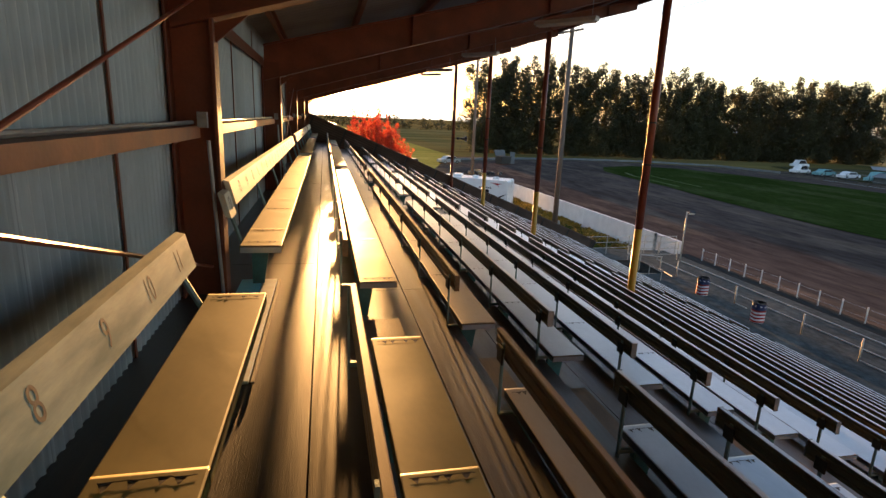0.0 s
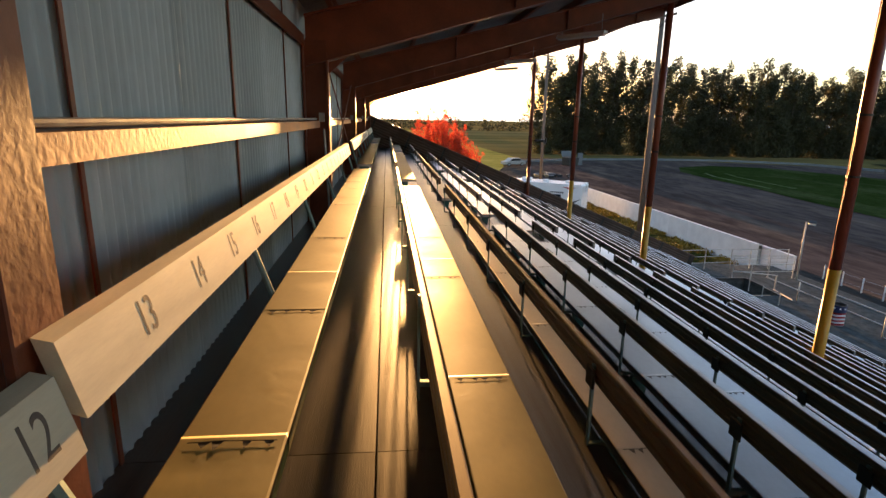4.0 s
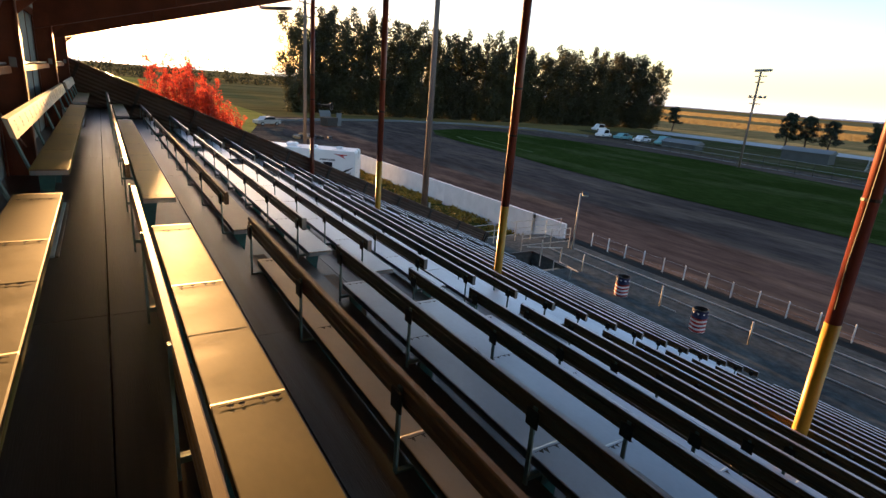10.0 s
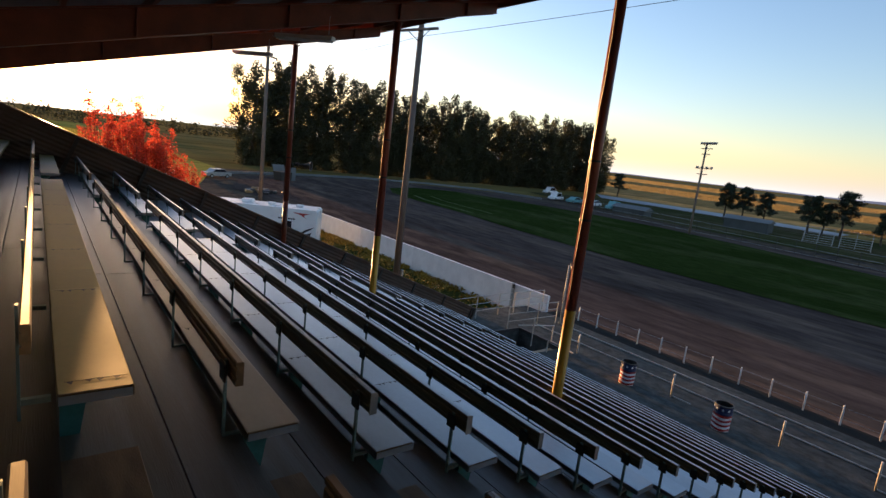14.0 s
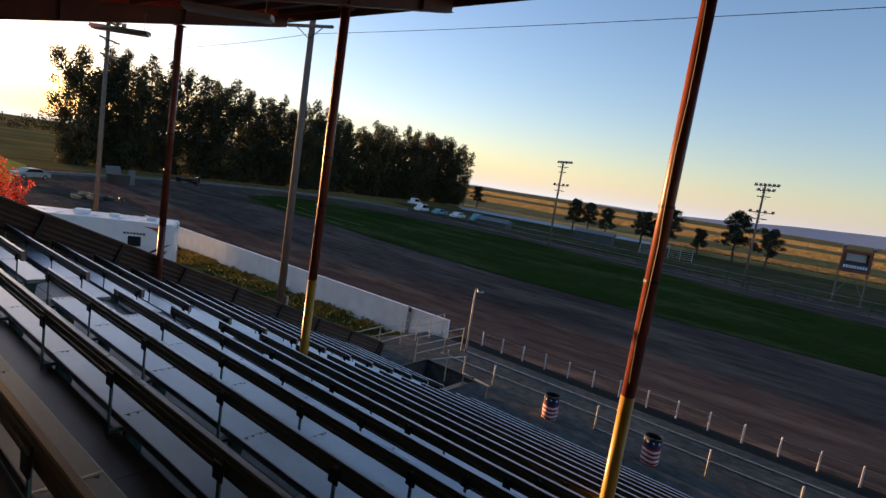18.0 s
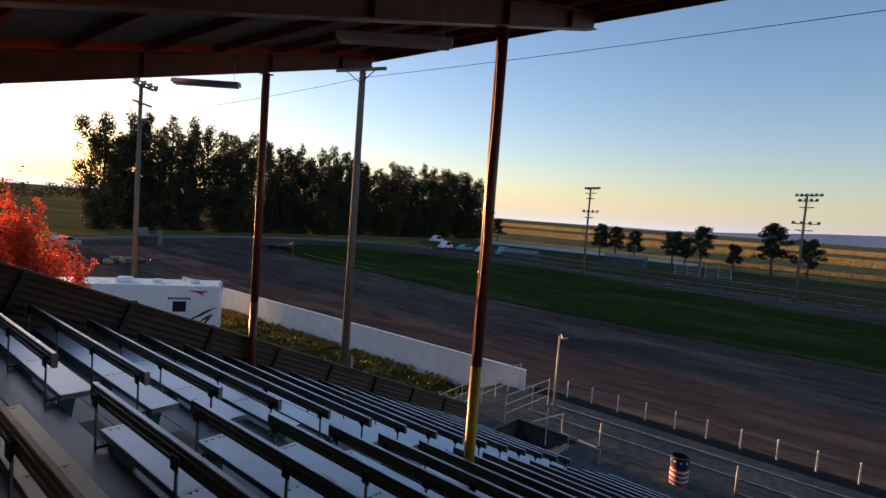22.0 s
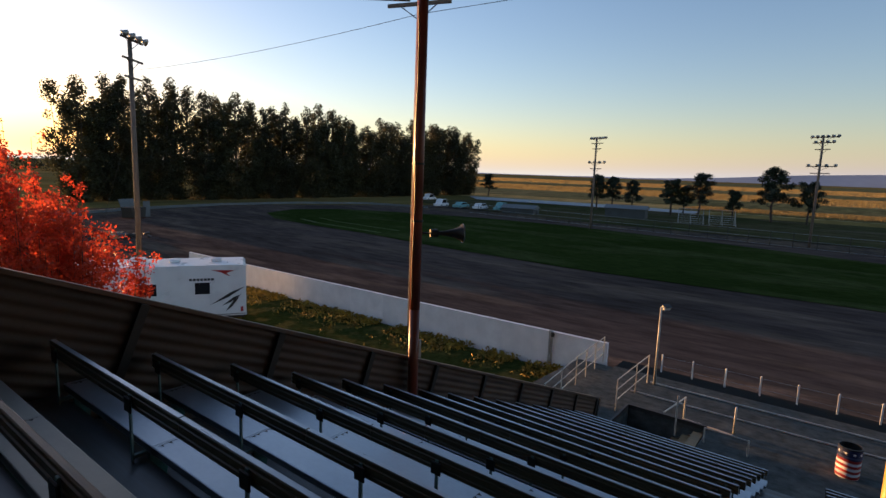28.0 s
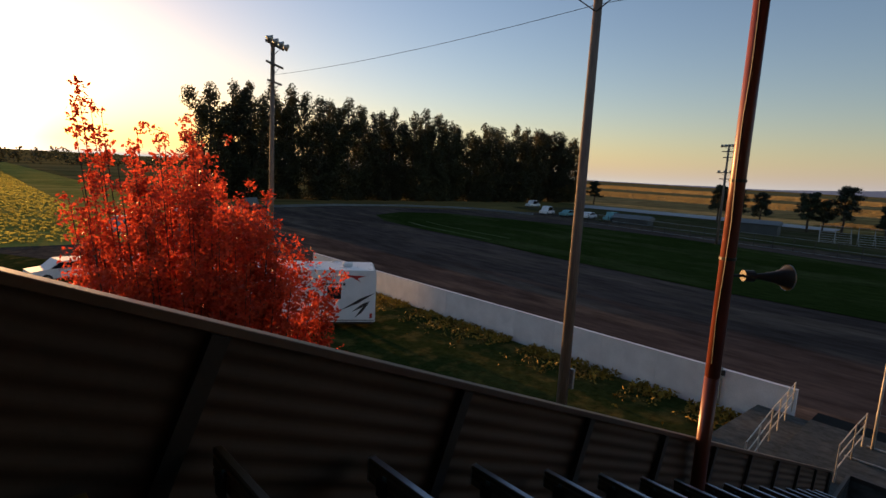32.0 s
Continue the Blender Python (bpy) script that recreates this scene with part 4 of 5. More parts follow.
for i in range(58):
    part("post", rod((0, 1.1 * i, -0.1), (0, 1.1 * i, 0.66), 0.028, n=8), M_WHITE, fence)
for h in (0.2, 0.58):
    part("wire", rod((0, 0, h), (0, 62.7, h), 0.006, n=5), M_STEEL, fence)
# the shadowed channel inside the fence posts is coloured dark here
curb = part("retaining_kerb", box(20.905, 21.85, -40, 27.6, -1.2, -0.03), M_SHADEDARK)
tagged(curb, "retaining kerb between apron and track, coloured dark for its shaded channel", "kerb", kind="structure")
dirt = sheet("track_edge", [(21.86, -60), (26.5, -60), (25.2, 10), (26.0, 22), (24.0, 34), (22.6, 61), (21.64, 61), (21.86, 28)], TRACK_Z - 0.02, M_BROWNDIRT, "loose brown dirt berm at the track edge", "dirt")
slope = part("ramp", profile([(16.2, 0.0), (21.4, -0.25), (21.4, -1.15), (16.2, -1.15)], 27.62, 29.3), M_CONCRETE)
tagged(slope, "concrete ramp down to the white wall", "ramp", kind="structure")
stairs = thing("apron_stairs", (15.45, 23.65, -1.1), "pale wooden steps going down into a dark stair well", "stairs")
for i in range(5):
    part("step", bevel_box(0, 1.8, 0.29 * i, 0.29 * i + 0.27, 0.98 - 0.19 * i, 1.03 - 0.19 * i), M_BACKTAN, stairs)
for q in (-0.05, 1.81):
    part("stringer", ([(q, 0, 0.97), (q, 1.42, 0.05), (q, 1.42, 0.22), (q, 0, 1.1), (q + 0.04, 0, 0.97), (q + 0.04, 1.42, 0.05), (q + 0.04, 1.42, 0.22), (q + 0.04, 0, 1.1)], list(QUADS)), M_STEPWOOD, stairs)
lamp = thing("flood_lamp", (20.05, 25.86, 0), "small floodlight on a pale pipe mast", "flood lamp")
part("mast", rod((0, 0, 0), (0, 0, 2.85), 0.045, 0.035, n=10), M_RAIL, lamp, smooth=True)
part("bracket", rod((0, 0, 2.8), (0.12, -0.06, 2.84), 0.018), M_STEEL, lamp)
part("head", moved(join(bevel_box(-0.14, 0.14, -0.09, 0.09, -0.06, 0.08, 0.02)), pose(0.22, -0.1, 2.80, 25, 0, -30)), M_LAMPWHITE, lamp)
part("visor", moved(box(-0.16, 0.16, -0.12, 0.11, 0.082, 0.095), pose(0.22, -0.1, 2.80, 25, 0, -30)), M_DARKSTEEL, lamp)
ww = thing("boundary_wall", pose(21.75, 28.25, -1.23, 0, 0, 1.2), "long white painted wall beside the race track", "wall", kind="structure")
n = 13
for i in range(n):
    a, b = 32.4 * i / n, 32.4 * (i + 1) / n
    part("wall_panel", box(0, 0.14, a + 0.004, b - 0.004, 0, 1.77), M_WHITE, ww)
part("coping", box(-0.02, 0.16, 0, 32.4, 1.771, 1.79), M_WHITE, ww)
part("buttress", box(-0.12, -0.002, 2.42, 2.56, 0, 1.85), M_STEEL, ww)
part("lamp_box", box(-0.2, -0.122, 2.3, 2.42, 1.6, 1.8), M_DARKSTEEL, ww)


# ---- foliage ----
def leaves(name, centres, radii, count, size, mat, seed, parent, squash=1.0, label=""):
    """A crown of small four-cornered leaves thrown round many clump centres."""
    rng = np.random.default_rng(seed)
    c = np.array(centres, float)
    r = np.array(radii, float)
    pick = rng.choice(len(c), count, p=r ** 1.7 / (r ** 1.7).sum())
    d = rng.normal(size=(count, 3))
    d /= np.linalg.norm(d, axis=1, keepdims=True)
    p = c[pick] + d * (r[pick] * rng.random(count) ** 0.45)[:, None] * np.array([1, 1, squash])
    a = rng.normal(size=(count, 3))
    a /= np.linalg.norm(a, axis=1, keepdims=True)
    b = np.cross(a, rng.normal(size=(count, 3)))
    b /= np.linalg.norm(b, axis=1, keepdims=True)
    s = (size * rng.uniform(0.6, 1.3, count))[:, None]
    verts = np.stack([p - a * s, p + b * s * 0.55 + a * s * 0.1, p + a * s, p - b * s * 0.55 + a * s * 0.1], 1).reshape(-1, 3)
    me = bpy.data.meshes.new(name)
    me.vertices.add(4 * count)
    me.vertices.foreach_set("co", verts.ravel())
    me.loops.add(4 * count)
    me.loops.foreach_set("vertex_index", np.arange(4 * count))
    me.polygons.add(count)
    me.polygons.foreach_set("loop_start", 4 * np.arange(count))
    me.materials.append(mat)
    me.update(calc_edges=True)
    return part(name, me, mat, parent, label)


def limb(points, r0, r1, n=7):
    return tube(points, r0, r1, n)


def poplar(h, width, seed):
    rnd = random.Random(seed)
    t = thing("poplar_tree", (0, 0, -1.15), "tall dark poplar in the windbreak row", "tree", "windbreak poplars")
    part("trunk", limb([(0, 0, 0), (0.2, 0.1, h * 0.35), (0.1, -0.2, h * 0.7), (0, 0, h * 0.95)], 0.45, 0.05), M_BARK, t)
    centres, radii = [], []
    leaders = [(width * 0.33 * math.cos(1.57 * i + seed), width * 0.33 * math.sin(1.57 * i + seed), h * rnd.uniform(0.74, 0.94)) for i in range(4)] + [(0, 0, h * 0.97)]
    for lx, ly, lh in leaders:
        base = h * rnd.uniform(0.12, 0.3)
        part("limb", limb([(0, 0, base), (lx * 0.8, ly * 0.8, base + 0.3 * (lh - base)), (lx, ly, lh * 0.92)], 0.14, 0.03, 5), M_BARK, t)
        z = h * 0.02
        while z < lh:
            f = z / lh
            w = width * 0.30 * (1 - f ** 5) * (0.75 + 0.35 * math.sin(math.pi * min(1, f * 1.1)))
            a = rnd.uniform(0, 6.28)
            q = w * rnd.uniform(0.1, 1.0) ** 0.6
            centres.append((lx * f + q * math.cos(a), ly * f + q * math.sin(a), z))
            radii.append(rnd.uniform(1.1, 1.9) * (1.1 - 0.28 * f))
            z += rnd.uniform(0.5, 0.9) * h / 26
    leaves("crown", centres, radii, 19000, 0.26, M_LEAF, seed, t, 1.15)
    return t


KIND_H = (27, 29, 25, 28, 26)
kinds = [poplar(h, w, i + 1) for i, (h, w) in enumerate(zip(KIND_H, (12.5, 11, 12, 13, 11)))]
TREETOPS = (22.5, 24.7, 24.9, 25.5, 24.8, 23.5, 23.4, 23.4, 22.1, 21.6, 22.7, 23.2, 23.4, 22.8, 21.9, 20.0, 20.5, 22.4, 22.0, 21.7, 22.8, 23.4, 22.8, 22.1, 22.7, 23.3, 21.7)
place = random.Random(7)
ROWT = 27
for i in range(ROWT):
    f = i / (ROWT - 1)
    x, y = 42.5 + 123.5 * f + place.uniform(-1, 1), 145 - 7 * f + place.uniform(-2, 2)
    which = i if i < 5 else place.randrange(5)
    s = 1.10 * TREETOPS[i] / (KIND_H[which] + 0.4) * place.uniform(0.97, 1.03)
    m = pose(x, y, -1.15, 0, 0, place.uniform(0, 360)) @ Matrix.Diagonal((1.0, 1.0, s, 1))
    if i < 5:
        kinds[i].matrix_basis = m
    else:
        copy = copy_thing(kinds[which], Matrix.Identity(4))
        copy.matrix_basis = m

maple = thing("maple_tree", (3.55, 32.4, -1.0), "maple tree in bright red autumn leaf beside the stand", "tree")
rnd = random.Random(11)
cents, rads = [], []
part("trunk", limb([(0, 0, 0), (0.05, 0.03, 1.2), (0.0, 0.1, 2.4)], 0.16, 0.12), M_BARK, maple)
crown = []
while len(crown) < 330:
    x, y, z = rnd.uniform(-2.9, 2.9), rnd.uniform(-2.9, 2.9), rnd.uniform(2.4, 8.4)
    r = math.hypot(x, y)
    side_way = (0.77 * x - 0.64 * y) / 2.6
    if r < 2.4 * math.sqrt(max(0.0, 1 - ((z - 4.3) / (3.5 - 0.45 * side_way)) ** 2)) * rnd.uniform(0.8, 1.0):
        crown.append(Vector((x, y, z)))
for i, c in enumerate(crown):
    cents.append(tuple(c))
    rads.append(rnd.uniform(0.22, 0.42))
    if i % 4 == 0:
        b0 = Vector((0, 0.05, rnd.uniform(1.4, 2.6)))
        part("branch", limb([b0, b0 + (c - b0) * 0.5 + Vector((c.x * 0.1, c.y * 0.1, -0.15)), c], 0.035, 0.006, 5), M_BARK, maple)
for i in range(115):                      # long upright sprigs standing out of the crown
    a, r = rnd.uniform(0, 6.28), 1.85 * math.sqrt(rnd.uniform(0.0, 1.0))
    x, y = r * math.cos(a), r * math.sin(a)
    lean = 0.72 * x - 0.69 * y
    foot = Vector((x * 0.75, y * 0.75, 3.9 - 0.4 * r))
    tip = Vector((x * 1.05, y * 1.05, 8.0 - 0.3 * r - 0.55 * lean + (0.7 if -1.2 < lean < -0.3 else -0.9 if lean < -1.2 else 0) + rnd.uniform(-1.6, 0.35)))
    if tip.z < foot.z + 1.0:
        continue
    part("branch", limb([foot, foot.lerp(tip, 0.6) + Vector((0.05, 0.03, 0)), tip], 0.016, 0.004, 5), M_BARK, maple)
    for j in range(16):
        cents.append(tuple(foot.lerp(tip, 0.1 + 0.9 * j / 15) + Vector((rnd.uniform(-0.14, 0.14), rnd.uniform(-0.14, 0.14), 0))))
        rads.append((0.21 - 0.005 * j) * rnd.uniform(0.7, 1.2))
leaves("crown", cents, rads, 150000, 0.037, M_MAPLE, 5, maple, 1.1, "bright red leaves")


def pine(h, seed):
    """A wind-bent pine: crooked limbs that each carry flat pads of needles, with gaps between."""
    rnd = random.Random(seed)
    t = thing("pine_tree", (0, 0, -1.1), "open-crowned dark pine beyond the paddock", "tree", "far pines")
    bend = [(0, 0, 0), (0.25, 0.1, h * 0.3), (-0.1, 0.2, h * 0.6), (0.35, 0.0, h * 0.97)]
    part("trunk", limb(bend, 0.24, 0.06), M_BARK, t)
    cents, rads = [], []
    for i in range(20):
        f = 0.32 + 0.66 * i / 19
        a = 2.4 * i + rnd.uniform(-0.5, 0.5)
        R = h * rnd.uniform(0.14, 0.36) * (1.25 - 0.75 * f)
        tip = Vector((R * math.cos(a), R * math.sin(a), h * f + 0.25 * R))
        part("limb", limb([(0.1, 0.1, h * f - 0.35), tip * 0.5 + Vector((0, 0, h * f * 0.5 - 0.1)), tip], 0.06, 0.02, 5), M_BARK, t)
        for j in range(4):
            cents.append((tip.x * (0.55 + 0.18 * j) + rnd.uniform(-0.3, 0.3), tip.y * (0.55 + 0.18 * j) + rnd.uniform(-0.3, 0.3), tip.z + rnd.uniform(-0.1, 0.25)))
            rads.append(h * rnd.uniform(0.06, 0.105))
    leaves("crown", cents, rads, 9000, 0.14, M_PINE, seed, t, 0.75)
    return t


pines = [pine(8.5, 21), pine(9.0, 22), pine(7.0, 23)]
PINES = ((134, 73.2, 8.4), (134, 64.0, 6.9), (134, 55.0, 9.3), (135, 52.6, 6.6), (134, 49.0, 8.8), (134, 41.9, 7.2), (134, 34.5, 10.9), (134, 28.2, 7.8), (165, 126, 9.0), (136, 70.0, 8.0))
for i, (x, y, h) in enumerate(PINES):
    m = pose(x, y, -1.1, 0, 0, 77 * i) @ Matrix.Diagonal((h / 8.4, h / 8.4, h / 8.4, 1))
    if i < 3:
        pines[i].matrix_basis = m
    else:
        q = copy_thing(pines[i % 3], Matrix.Identity(4))
        q.matrix_basis = m


# ---- utility poles, light towers, wires ----
def light_pole(x, y, top, arms, lamps, label, name, lean=0.0, turn=0.0):
    p = thing(name, pose(x, y, -1.1, 0, lean, turn), label, "utility pole", "light poles")
    h = top + 1.1
    part("pole", rod((0, 0, 0), (0, 0, h), 0.19, 0.13, n=12), M_POLEWOOD, p, smooth=True)
    for d, w in arms:
        part("crossarm", bevel_box(-w / 2, w / 2, -0.20, -0.10, h - d - 0.12, h - d), M_POLEWOOD, p)
        for s in (-1, 1):
            if w > 1.8:
                part("brace", rod((s * w * 0.28, -0.15, h - d - 0.12), (0, -0.14, h - d - 0.6), 0.02, n=5), M_DARKSTEEL, p)
    for d, w, k in lamps:
        for i in range(k):
            q = -w / 2 + w * i / (k - 1)
            lampo = part("floodlight", moved(join(rod((0, 0, 0), (0, -0.22, -0.10), 0.10, 0.24, n=12), rod((0, 0.1, 0.04), (0, 0, 0), 0.07, 0.10, n=10)), pose(q, -0.22, h - d + 0.16)), M_STEEL, p, smooth=True)
            part("stem", rod((q, -0.15, h - d), (q, -0.18, h - d + 0.14), 0.03, n=6), M_DARKSTEEL, p)
    return p


POLE_TOP = 14.2
FAR_ARMS = ((0.15, 3.4), (0.85, 2.6), (1.7, 1.9), (3.9, 3.6), (4.8, 2.4))
light_pole(83.4, 54.1, 13.4, FAR_ARMS, ((0.15, 3.2, 6), (3.9, 3.3, 4)), "tall wooden light tower with rows of floodlights", "light_tower", 0, 65)
light_pole(87.0, 25.0, 13.6, FAR_ARMS, ((0.15, 3.2, 6), (0.85, 2.2, 4), (3.9, 3.3, 4)), "tall wooden light tower with rows of floodlights", "light_tower", 0, 65)
light_pole(16.35, 57.9, 14.9, ((0.1, 2.6), (1.3, 2.4), (2.4, 2.0)), ((0.1, 2.4, 4),), "wooden light pole with crossarms and floodlights", "light_pole", 0, 40)
light_pole(15.75, 33.7, POLE_TOP, ((0.3, 2.4), (1.1, 2.4)), (), "weathered wooden pole with braced crossarms beside the stand", "utility_pole", 0, -74)
box_on = part("meter_box", box(15.92, 16.02, 33.45, 33.6, 0.2, 0.9), M_STEEL)
tagged(box_on, "grey conduit box on a wooden pole", "meter box")


def wire(a, b, sag, name="wire"):
    a, b = Vector(a), Vector(b)
    pts = [a + (b - a) * i / 24 + Vector((0, 0, -sag * 4 * (i / 24) * (1 - i / 24))) for i in range(25)]
    w = part("overhead_wire", tube(pts, 0.010, n=5), M_DARKSTEEL)
    return tagged(w, "thin black overhead wire strung between poles", "wire", "overhead wires")


wire((16.35, 57.9, 12.9), (15.75, 33.7, 12.75), 0.25)
wire((15.75, 33.7, 12.75), (17.5, -25.0, 14.1), 0.6)
guy = part("guy_wire", rod((16.2, 58.2, 9.5), (14.6, 62.0, -1.1), 0.008, n=5), M_DARKSTEEL)
tagged(guy, "steel guy wire bracing a light pole", "guy wire")


# ---- trailers and vehicles ----
def wheel(parent, x, y, r=0.36):
    w = part("wheel", rod((x, y, r), (x, y + 0.22, r), r, n=18), M_BLACK, parent)
    part("rim", rod((x, y - 0.012, r), (x, y + 0.02, r), r * 0.55, n=12), M_STEEL, w)


def trailer(x, y, turn, L, label, marks):
    side = Matrix.Translation((0, 2.5, 0)) @ Matrix.Diagonal((1, -1, 1, 1))
    t = thing("camper_trailer", pose(x, y, -1.1, 0, 0, turn), label, "trailer")
    outline = [(0, 0.55), (0, 3.1), (0.12, 3.24), (L - 1.6, 3.24), (L - 0.15, 3.1), (L, 2.6), (L, 1.7), (L - 2.0, 1.5), (L - 2.0, 0.55)]
    part("body", profile(outline, 0, 2.5), M_TRAILER, t)
    part("skirt", box(0.1, L - 2.1, 0.1, 2.4, 0.42, 0.548), M_DARKSTEEL, t)
    for q in (1.2, 3.2):
        part("roof_vent", bevel_box(q, q + 0.5, 1.0, 1.5, 3.242, 3.42, 0.04), M_TRAILER, t)
    part("air_conditioner", bevel_box(L * 0.5, L * 0.5 + 0.8, 0.9, 1.6, 3.242, 3.50, 0.06), M_TRAILER, t)
    part("window", bevel_box(1.75, 2.45, -0.02, -0.003, 1.75, 2.35, 0.006), M_GLASS, t, m=side)
    part("window", bevel_box(4.2, 5.2, -0.02, -0.003, 1.75, 2.35, 0.006), M_GLASS, t, m=side)
    for i in range(3):
        wheel(t, 3.2 + 0.85 * i, -0.01)
    if marks:
        for head, waist, tail in (((0.04, 2.08), 0.10, (1.75, 1.17)), ((0.26, 1.66), 0.09, (1.20, 1.08)), ((0.30, 1.60), 0.13, (1.05, 0.76))):
            (p, q), (u, v) = head, tail
            flash = [(p, -0.006, q), (p + 0.4 * (u - p), -0.006, q + 0.4 * (v - q) + waist), (u, -0.006, v), (p + 0.5 * (u - p), -0.006, q + 0.5 * (v - q) - waist)]
            part("stripe_mark", (flash, [(0, 1, 2, 3)]), M_BLACK, t, m=side)
        part("swoosh_mark", ([(0.55, -0.006, 2.95), (1.7, -0.006, 3.0), (1.2, -0.006, 2.86), (0.75, -0.006, 2.62), (0.95, -0.006, 2.82)], [(0, 4, 1), (4, 2, 1), (4, 3, 2)]), M_SCARLET, t, m=side)
        part("belt_trim", box(0.02, L - 2.1, -0.012, -0.002, 0.60, 0.66), M_STEEL, t, m=side)
        for i in range(7):
            part("name_mark", box(1.55 + 0.17 * i, 1.68 + 0.17 * i, -0.007, -0.004, 2.45, 2.57), M_BLACK, t, m=side)
    part("tail_light", box(0.15, 0.28, -0.02, -0.002, 0.75, 1.0), M_SCARLET, t, m=side)
    return t


trailer(17.75, 47.9, 180 - 32, 9.5, "white camper trailer with black stripes parked on the grass", True)


def car(x, y, turn, paint_mat, label, tall=False):
    c = thing("parked_car", pose(x, y, -1.05, 0, 0, turn), label, "car", "parked cars")
    H = 1.9 if tall else 1.45
    body = [(-2.2, 0.35), (-2.2, 0.85), (-1.3, 0.95), (-0.7, H), (0.9, H), (1.5, 0.98), (2.2, 0.9), (2.25, 0.35)]
    part("body", profile([(p, q) for p, q in body], -0.85, 0.85), paint_mat, c)
    glass = [(-1.15, 0.98), (-0.68, H - 0.08), (0.86, H - 0.08), (1.3, 1.0)]
    part("side_window", profile(glass, -0.862, -0.852), M_GLASS, c)
    part("side_window", profile(glass, 0.852, 0.862), M_GLASS, c)
    for px in (-1.4, 1.4):
        for py in (-0.9, 0.68):
            wheel(c, px, py, 0.33)


car(101, 98, 10, M_WHITE, "white truck parked in the far paddock", True)
car(102, 93, 0, M_TEALROOF, "pale blue car parked in the far paddock")
car(102.5, 88, 5, M_WHITE, "white car parked in the far paddock")
car(103.5, 83, 0, M_TEALROOF, "pale blue truck parked in the far paddock", True)
car(24.0, 103.0, 20, M_STEEL, "pale car parked at the track's far bend")
car(120, 117, 0, M_WHITE, "pale truck parked under the poplars", True)
car(6.0, 65.6, 8, M_WHITE, "white car parked behind the maple")
car(11.3, 66.8, 4, M_WHITE, "white car parked behind the maple")
car(14, 88, 35, M_STEEL, "grey pickup parked behind the maple", True)


# ---- far paddock: sheds, bleachers, fence, scoreboard ----
def shed(x, y, turn, L, W, H, label, mat):
    s = thing("paddock_shed", pose(x, y, -1.1, 0, 0, turn), label, "shed", "paddock sheds")
    part("wall", box(0, L, 0, W, 0, H), mat, s)
    part("roof", profile([(-0.3, H), (W + 0.3, H), (W * 0.5, H + 0.7)], -0.3, L + 0.3, "x"), M_GREYROOF, s)
    for i in range(int(L / 3)):
        part("door", box(0.6 + 3 * i, 1.7 + 3 * i, -0.05, -0.004, 0, min(2.1, H - 0.2)), M_TEALROOF if i % 3 == 2 else M_DARKSTEEL, s)
    return s


shed(117, 55.2, 98, 8.0, 4, 2.0, "small low dark concession shed with pale blue doors", M_SHEDWALL)
shed(105, 74.5, 100, 7, 4, 1.2, "long low dark livestock shed", M_SHEDWALL)


def far_stand(x, y, turn):
    b = thing("far_bleacher", pose(x, y, -1.1, 0, 0, turn), "small pale aluminium bleacher across the track", "bleacher", "far bleachers")
    for i in range(5):
        part("plank", box(0, 4.6, 0.6 * i, 0.6 * i + 0.3, 0.4 + 0.35 * i, 0.45 + 0.35 * i), M_STEEL, b)
    for q in (0.1, 2.3, 4.5):
        part("frame", join(rod((q, 0, 0), (q, 3.0, 2.3), 0.04, n=6), rod((q, 3.0, 0), (q, 3.0, 2.9), 0.04, n=6)), M_STEEL, b)
    part("back_rail", rod((0, 3.0, 2.9), (4.6, 3.0, 2.9), 0.04, n=6), M_STEEL, b)


far_stand(109, 47.2, -75)
far_stand(110.5, 42.0, -75)
fence = thing("paddock_fence", (0, 0, -1.05), "chain-link fence with dark posts behind the track", "fence")
pts = [(92.5, 84), (91.2, 70), (89, 56), (86.5, 40), (84, 24), (81.5, 4), (80, -12)]
for a, b in zip(pts, pts[1:]):
    a, b = Vector((*a, 0)), Vector((*b, 0))
    n = 6
    for i in range(n):
        p = a + (b - a) * i / n
        part("post", rod(p, p + Vector((0, 0, 1.9)), 0.05, n=6), M_DARKSTEEL, fence)
    for h in (0.1, 1.0, 1.88):
        part("rail", rod(a + Vector((0, 0, h)), b + Vector((0, 0, h)), 0.025, n=5), M_STEEL, fence)
barrier = thing("bend_wall", (0, 0, -1.1), "low grey concrete barrier round the far bend", "barrier")
bp = [(28, 113), (42, 119.5), (60, 123), (78, 121), (92, 113), (96, 98)]
for a, b in zip(bp, bp[1:]):
    d = Vector((b[0] - a[0], b[1] - a[1], 0))
    part("block", moved(box(0, d.length, -0.15, 0.15, 0, 0.45), pose(a[0], a[1], 0, 0, 0, math.degrees(math.atan2(d.y, d.x)))), M_GREYROOF, barrier)
board = thing("scoreboard", pose(92, 13.2, -1.1, 0, 0, -80) @ Matrix.Diagonal((0.85, 0.85, 1.0, 1)), "brown timber scoreboard box on tall legs with two lamps", "scoreboard")
part("box_frame", join(box(-2.0, -1.6, -0.4, 0.4, 4.61, 7.6), box(1.6, 2.0, -0.4, 0.4, 4.61, 7.6), box(-1.6, 1.6, -0.4, 0.4, 7.2, 7.6), box(-1.6, 1.6, -0.4, 0.4, 4.6, 4.9)), M_RED, board)
part("back_panel", box(-1.59, 1.59, 0.2, 0.3, 4.91, 7.19), M_DARKSTEEL, board)
part("window", box(-1.3, 1.3, 0.1, 0.19, 6.1, 7.1), M_PALE, board)
part("sign", box(-1.75, 1.75, -0.46, -0.402, 4.95, 5.75), M_NAVY, board)
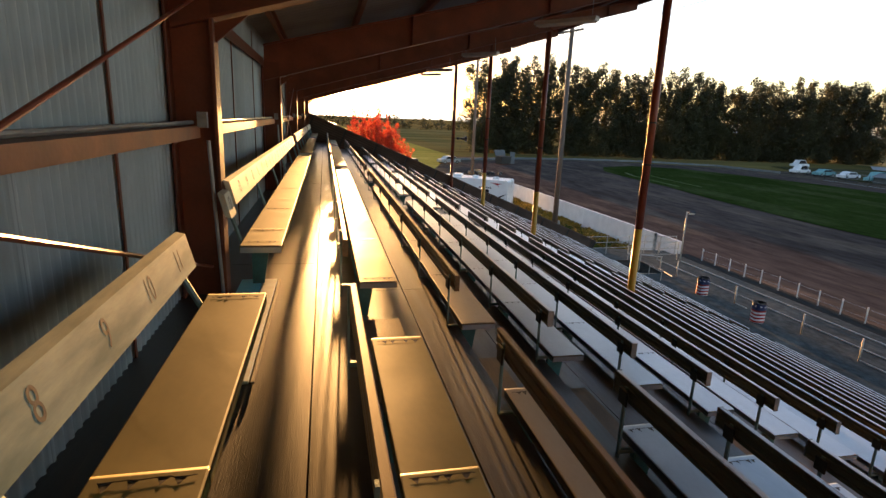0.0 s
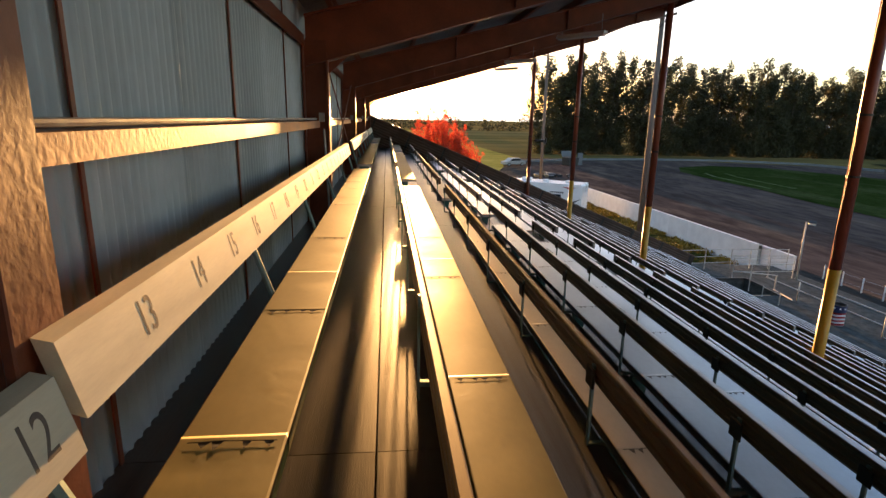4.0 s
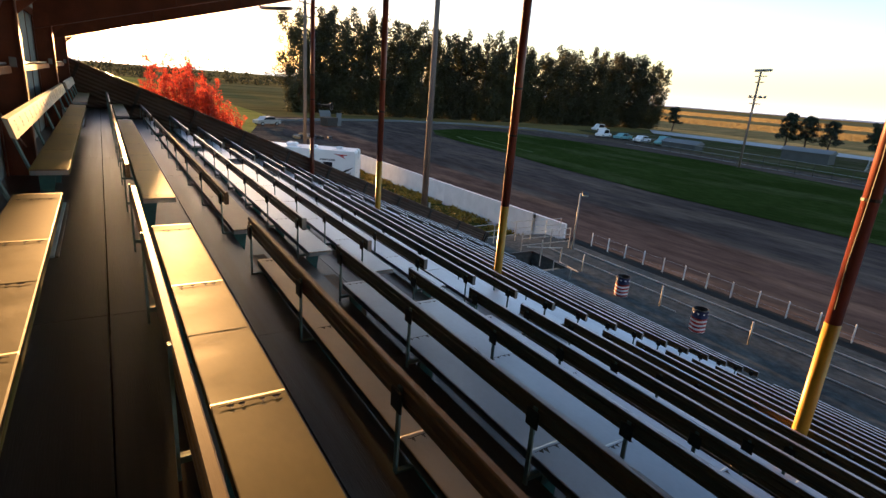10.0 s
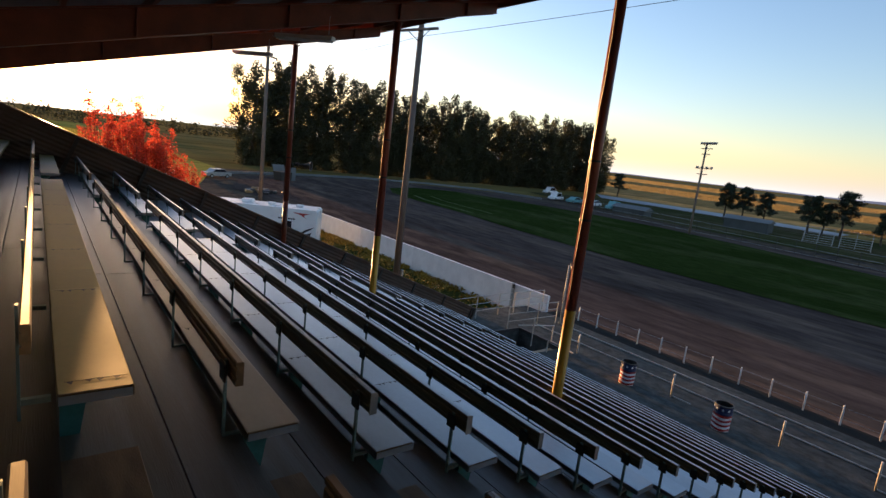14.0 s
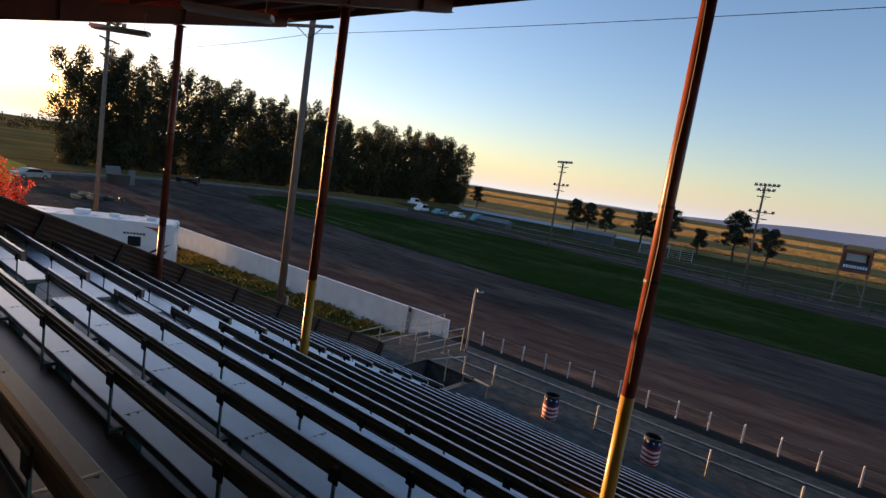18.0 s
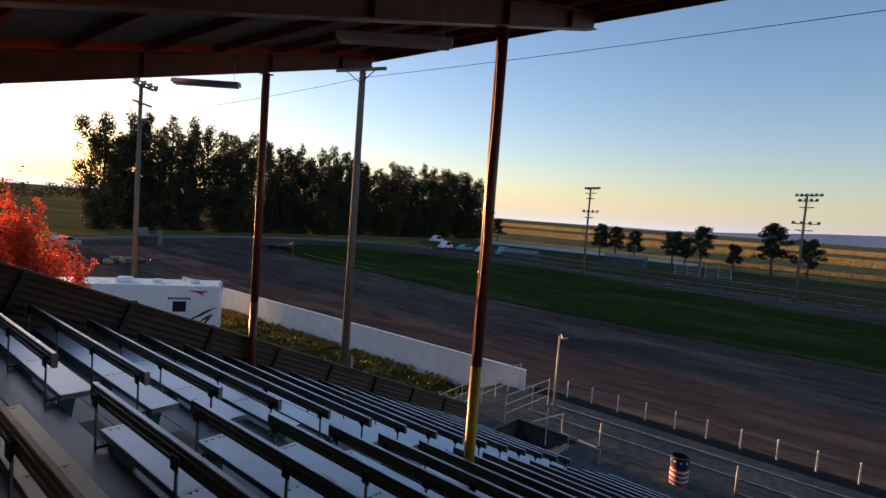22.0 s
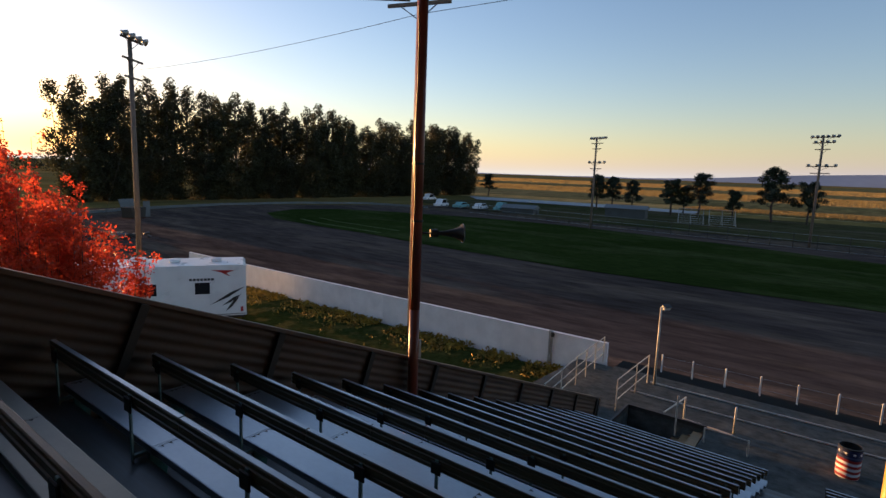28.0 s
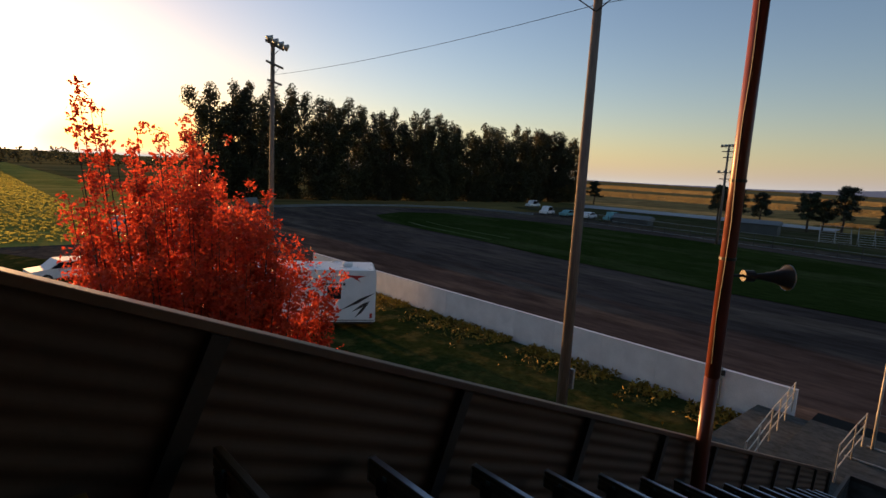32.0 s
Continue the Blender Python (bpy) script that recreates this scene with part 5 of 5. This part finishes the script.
for i in range(9):
    part("letter_bar", box(-1.55 + 0.36 * i, -1.31 + 0.36 * i, -0.48, -0.462, 5.15, 5.55), M_WHITE, board)
for x in (-1.9, 1.9):
    part("leg", box(x - 0.11, x + 0.11, -0.12, 0.12, 0, 4.6), M_POLEWOOD, board)
    part("brace", rod((x, 0, 1.2), (-x * 0.1, 0, 4.6), 0.06, n=6), M_POLEWOOD, board)
    lp = part("lamp", rod((x, -0.3, 8.15), (x, -0.75, 8.0), 0.14, 0.32, n=12), M_STEEL, board, smooth=True)
    part("lamp_arm", rod((x, 0, 7.6), (x, -0.32, 8.15), 0.04, n=6), M_DARKSTEEL, board)

# ---- bend: debris, skip, weeds, hills ----
heap = thing("scrap_heap", (25.8, 84.5, -1.05), "low heap of dark scrap and tyres by the bend", "scrap heap")
rnd = random.Random(3)
for i in range(26):
    a, r = rnd.uniform(0, 6.28), rnd.uniform(0, 2.6)
    s = rnd.uniform(0.25, 0.6)
    part("scrap_piece", moved(bevel_box(-s, s, -s * 0.6, s * 0.6, 0, s * 0.8, 0.05), pose(r * math.cos(a) * 1.3, r * math.sin(a), 0.02, rnd.uniform(-15, 15), rnd.uniform(-15, 15), rnd.uniform(0, 360))), M_DARKSTEEL if i % 4 else M_BACKTAN, heap)
skip = thing("dumpster", pose(35.6, 104.5, -1.05, 0, 0, 25), "dark steel dumpster with an open lid near the poplars", "dumpster")
part("bin", profile([(-1.2, 0.1), (1.2, 0.1), (1.4, 1.6), (-1.4, 1.6)], -0.9, 0.9), M_DARKSTEEL, skip)
part("lid", moved(box(-1.4, 1.4, 0, 1.2, 0, 0.06), pose(0, 0.9, 1.62, 70, 0, 0)), M_GREYROOF, skip)
part("panel", box(1.7, 3.0, -0.2, -0.1, 0, 2.4), M_GREYROOF, skip)
rng = np.random.default_rng(4)
n = 2600
wy = rng.uniform(29.5, 58, n)
wx = 21.5 - 0.021 * (wy - 28.25) - rng.exponential(0.6, n)
keep = (wx > 17.5) & (np.sin(wy * 0.9) + np.sin(wy * 2.3 + 1) > -0.9)
leaves("tall_weeds", [(a, b, -0.93) for a, b in zip(wx[keep], wy[keep])], [0.22] * int(keep.sum()), 9000, 0.09, M_WEED, 9, None)
tagged(scene.objects["tall_weeds"], "yellow flowering weeds along the white wall", "weeds", kind="stuff")


def ridge(name, r, a0, a1, heights, label):
    """A far range: a curved wall of land with an uneven crest."""
    v, f = [], []
    n = 60
    for i in range(n + 1):
        a = radians(a0 + (a1 - a0) * i / n)
        t = i / n * (len(heights) - 1)
        k = min(int(t), len(heights) - 2)
        h = heights[k] + (heights[k + 1] - heights[k]) * (t - k) + 4 * noise.noise((i * 0.4, r, 0))
        x, y = r * math.sin(a), r * math.cos(a)
        v += [(x, y, -3), (x * 1.06, y * 1.06, max(h, 1))]
    for i in range(n):
        f.append((2 * i, 2 * i + 2, 2 * i + 3, 2 * i + 1))
    ob = part(name, (v, f), M_HAZEHILL, smooth=True)
    tagged(ob, label, "hills", kind="structure")


ridge("backdrop", 4200, 20, 120, (5, 6, 8, 5, 4, 12, 66, 100, 115, 100), "low hills along the horizon, tinted blue for distance haze")
far = thing("far_trees", (0, 0, 0), "distant dark tree belt on the plain", "trees", kind="stuff")
cents = [(-260 + 480 * i / 240 + rng.uniform(-2, 2), 430 + rng.uniform(-20, 20), rng.uniform(0, 6)) for i in range(240)]
leaves("belt", cents, [rng.uniform(2.5, 5.5) for _ in cents], 9000, 0.9, M_LEAF, 15, far)


def standing(name, x0, x1, y0, y1, count, width, tall, mat, label, category, seed):
    """Standing straw or grass: upright tufts set at random over a field."""
    rng = np.random.default_rng(seed)
    x, y, a = rng.uniform(x0, x1, count), rng.uniform(y0, y1, count), rng.uniform(0, math.pi, count)
    w, h = width * rng.uniform(0.4, 1.2, count), tall * rng.uniform(0.6, 1.15, count)
    dx, dy, g = np.cos(a) * w / 2, np.sin(a) * w / 2, np.full(count, TRACK_Z - 0.12)
    verts = np.stack([np.stack([x - dx, y - dy, g], 1), np.stack([x + dx, y + dy, g], 1), np.stack([x + dx, y + dy, g + h], 1), np.stack([x - dx, y - dy, g + h], 1)], 1).reshape(-1, 3)
    me = bpy.data.meshes.new(name)
    me.vertices.add(4 * count)
    me.vertices.foreach_set("co", verts.ravel())
    me.loops.add(4 * count)
    me.loops.foreach_set("vertex_index", np.arange(4 * count))
    me.polygons.add(count)
    me.polygons.foreach_set("loop_start", 4 * np.arange(count))
    me.materials.append(mat)
    me.update(calc_edges=True)
    tagged(part(name, me, mat), label, category, kind="stuff")


for x0, x1, y0, y1, count, wide, words in ((160, 190, -120, 60, 26000, 0.5, "nearest strip"), (262, 390, -260, 330, 50000, 1.2, "middle strip"), (521, 900, -400, 900, 22000, 7.0, "farthest strip")):
    standing("stubble", x0, x1, y0, y1, count, wide, 0.30, M_STRAW, "standing golden straw on the " + words, "straw", int(x0))
standing("hay", -150, 14, 84, 300, 110000, 0.4, 0.22, M_HAYBLADE, "tall backlit hay beyond the maple", "hay", 34)
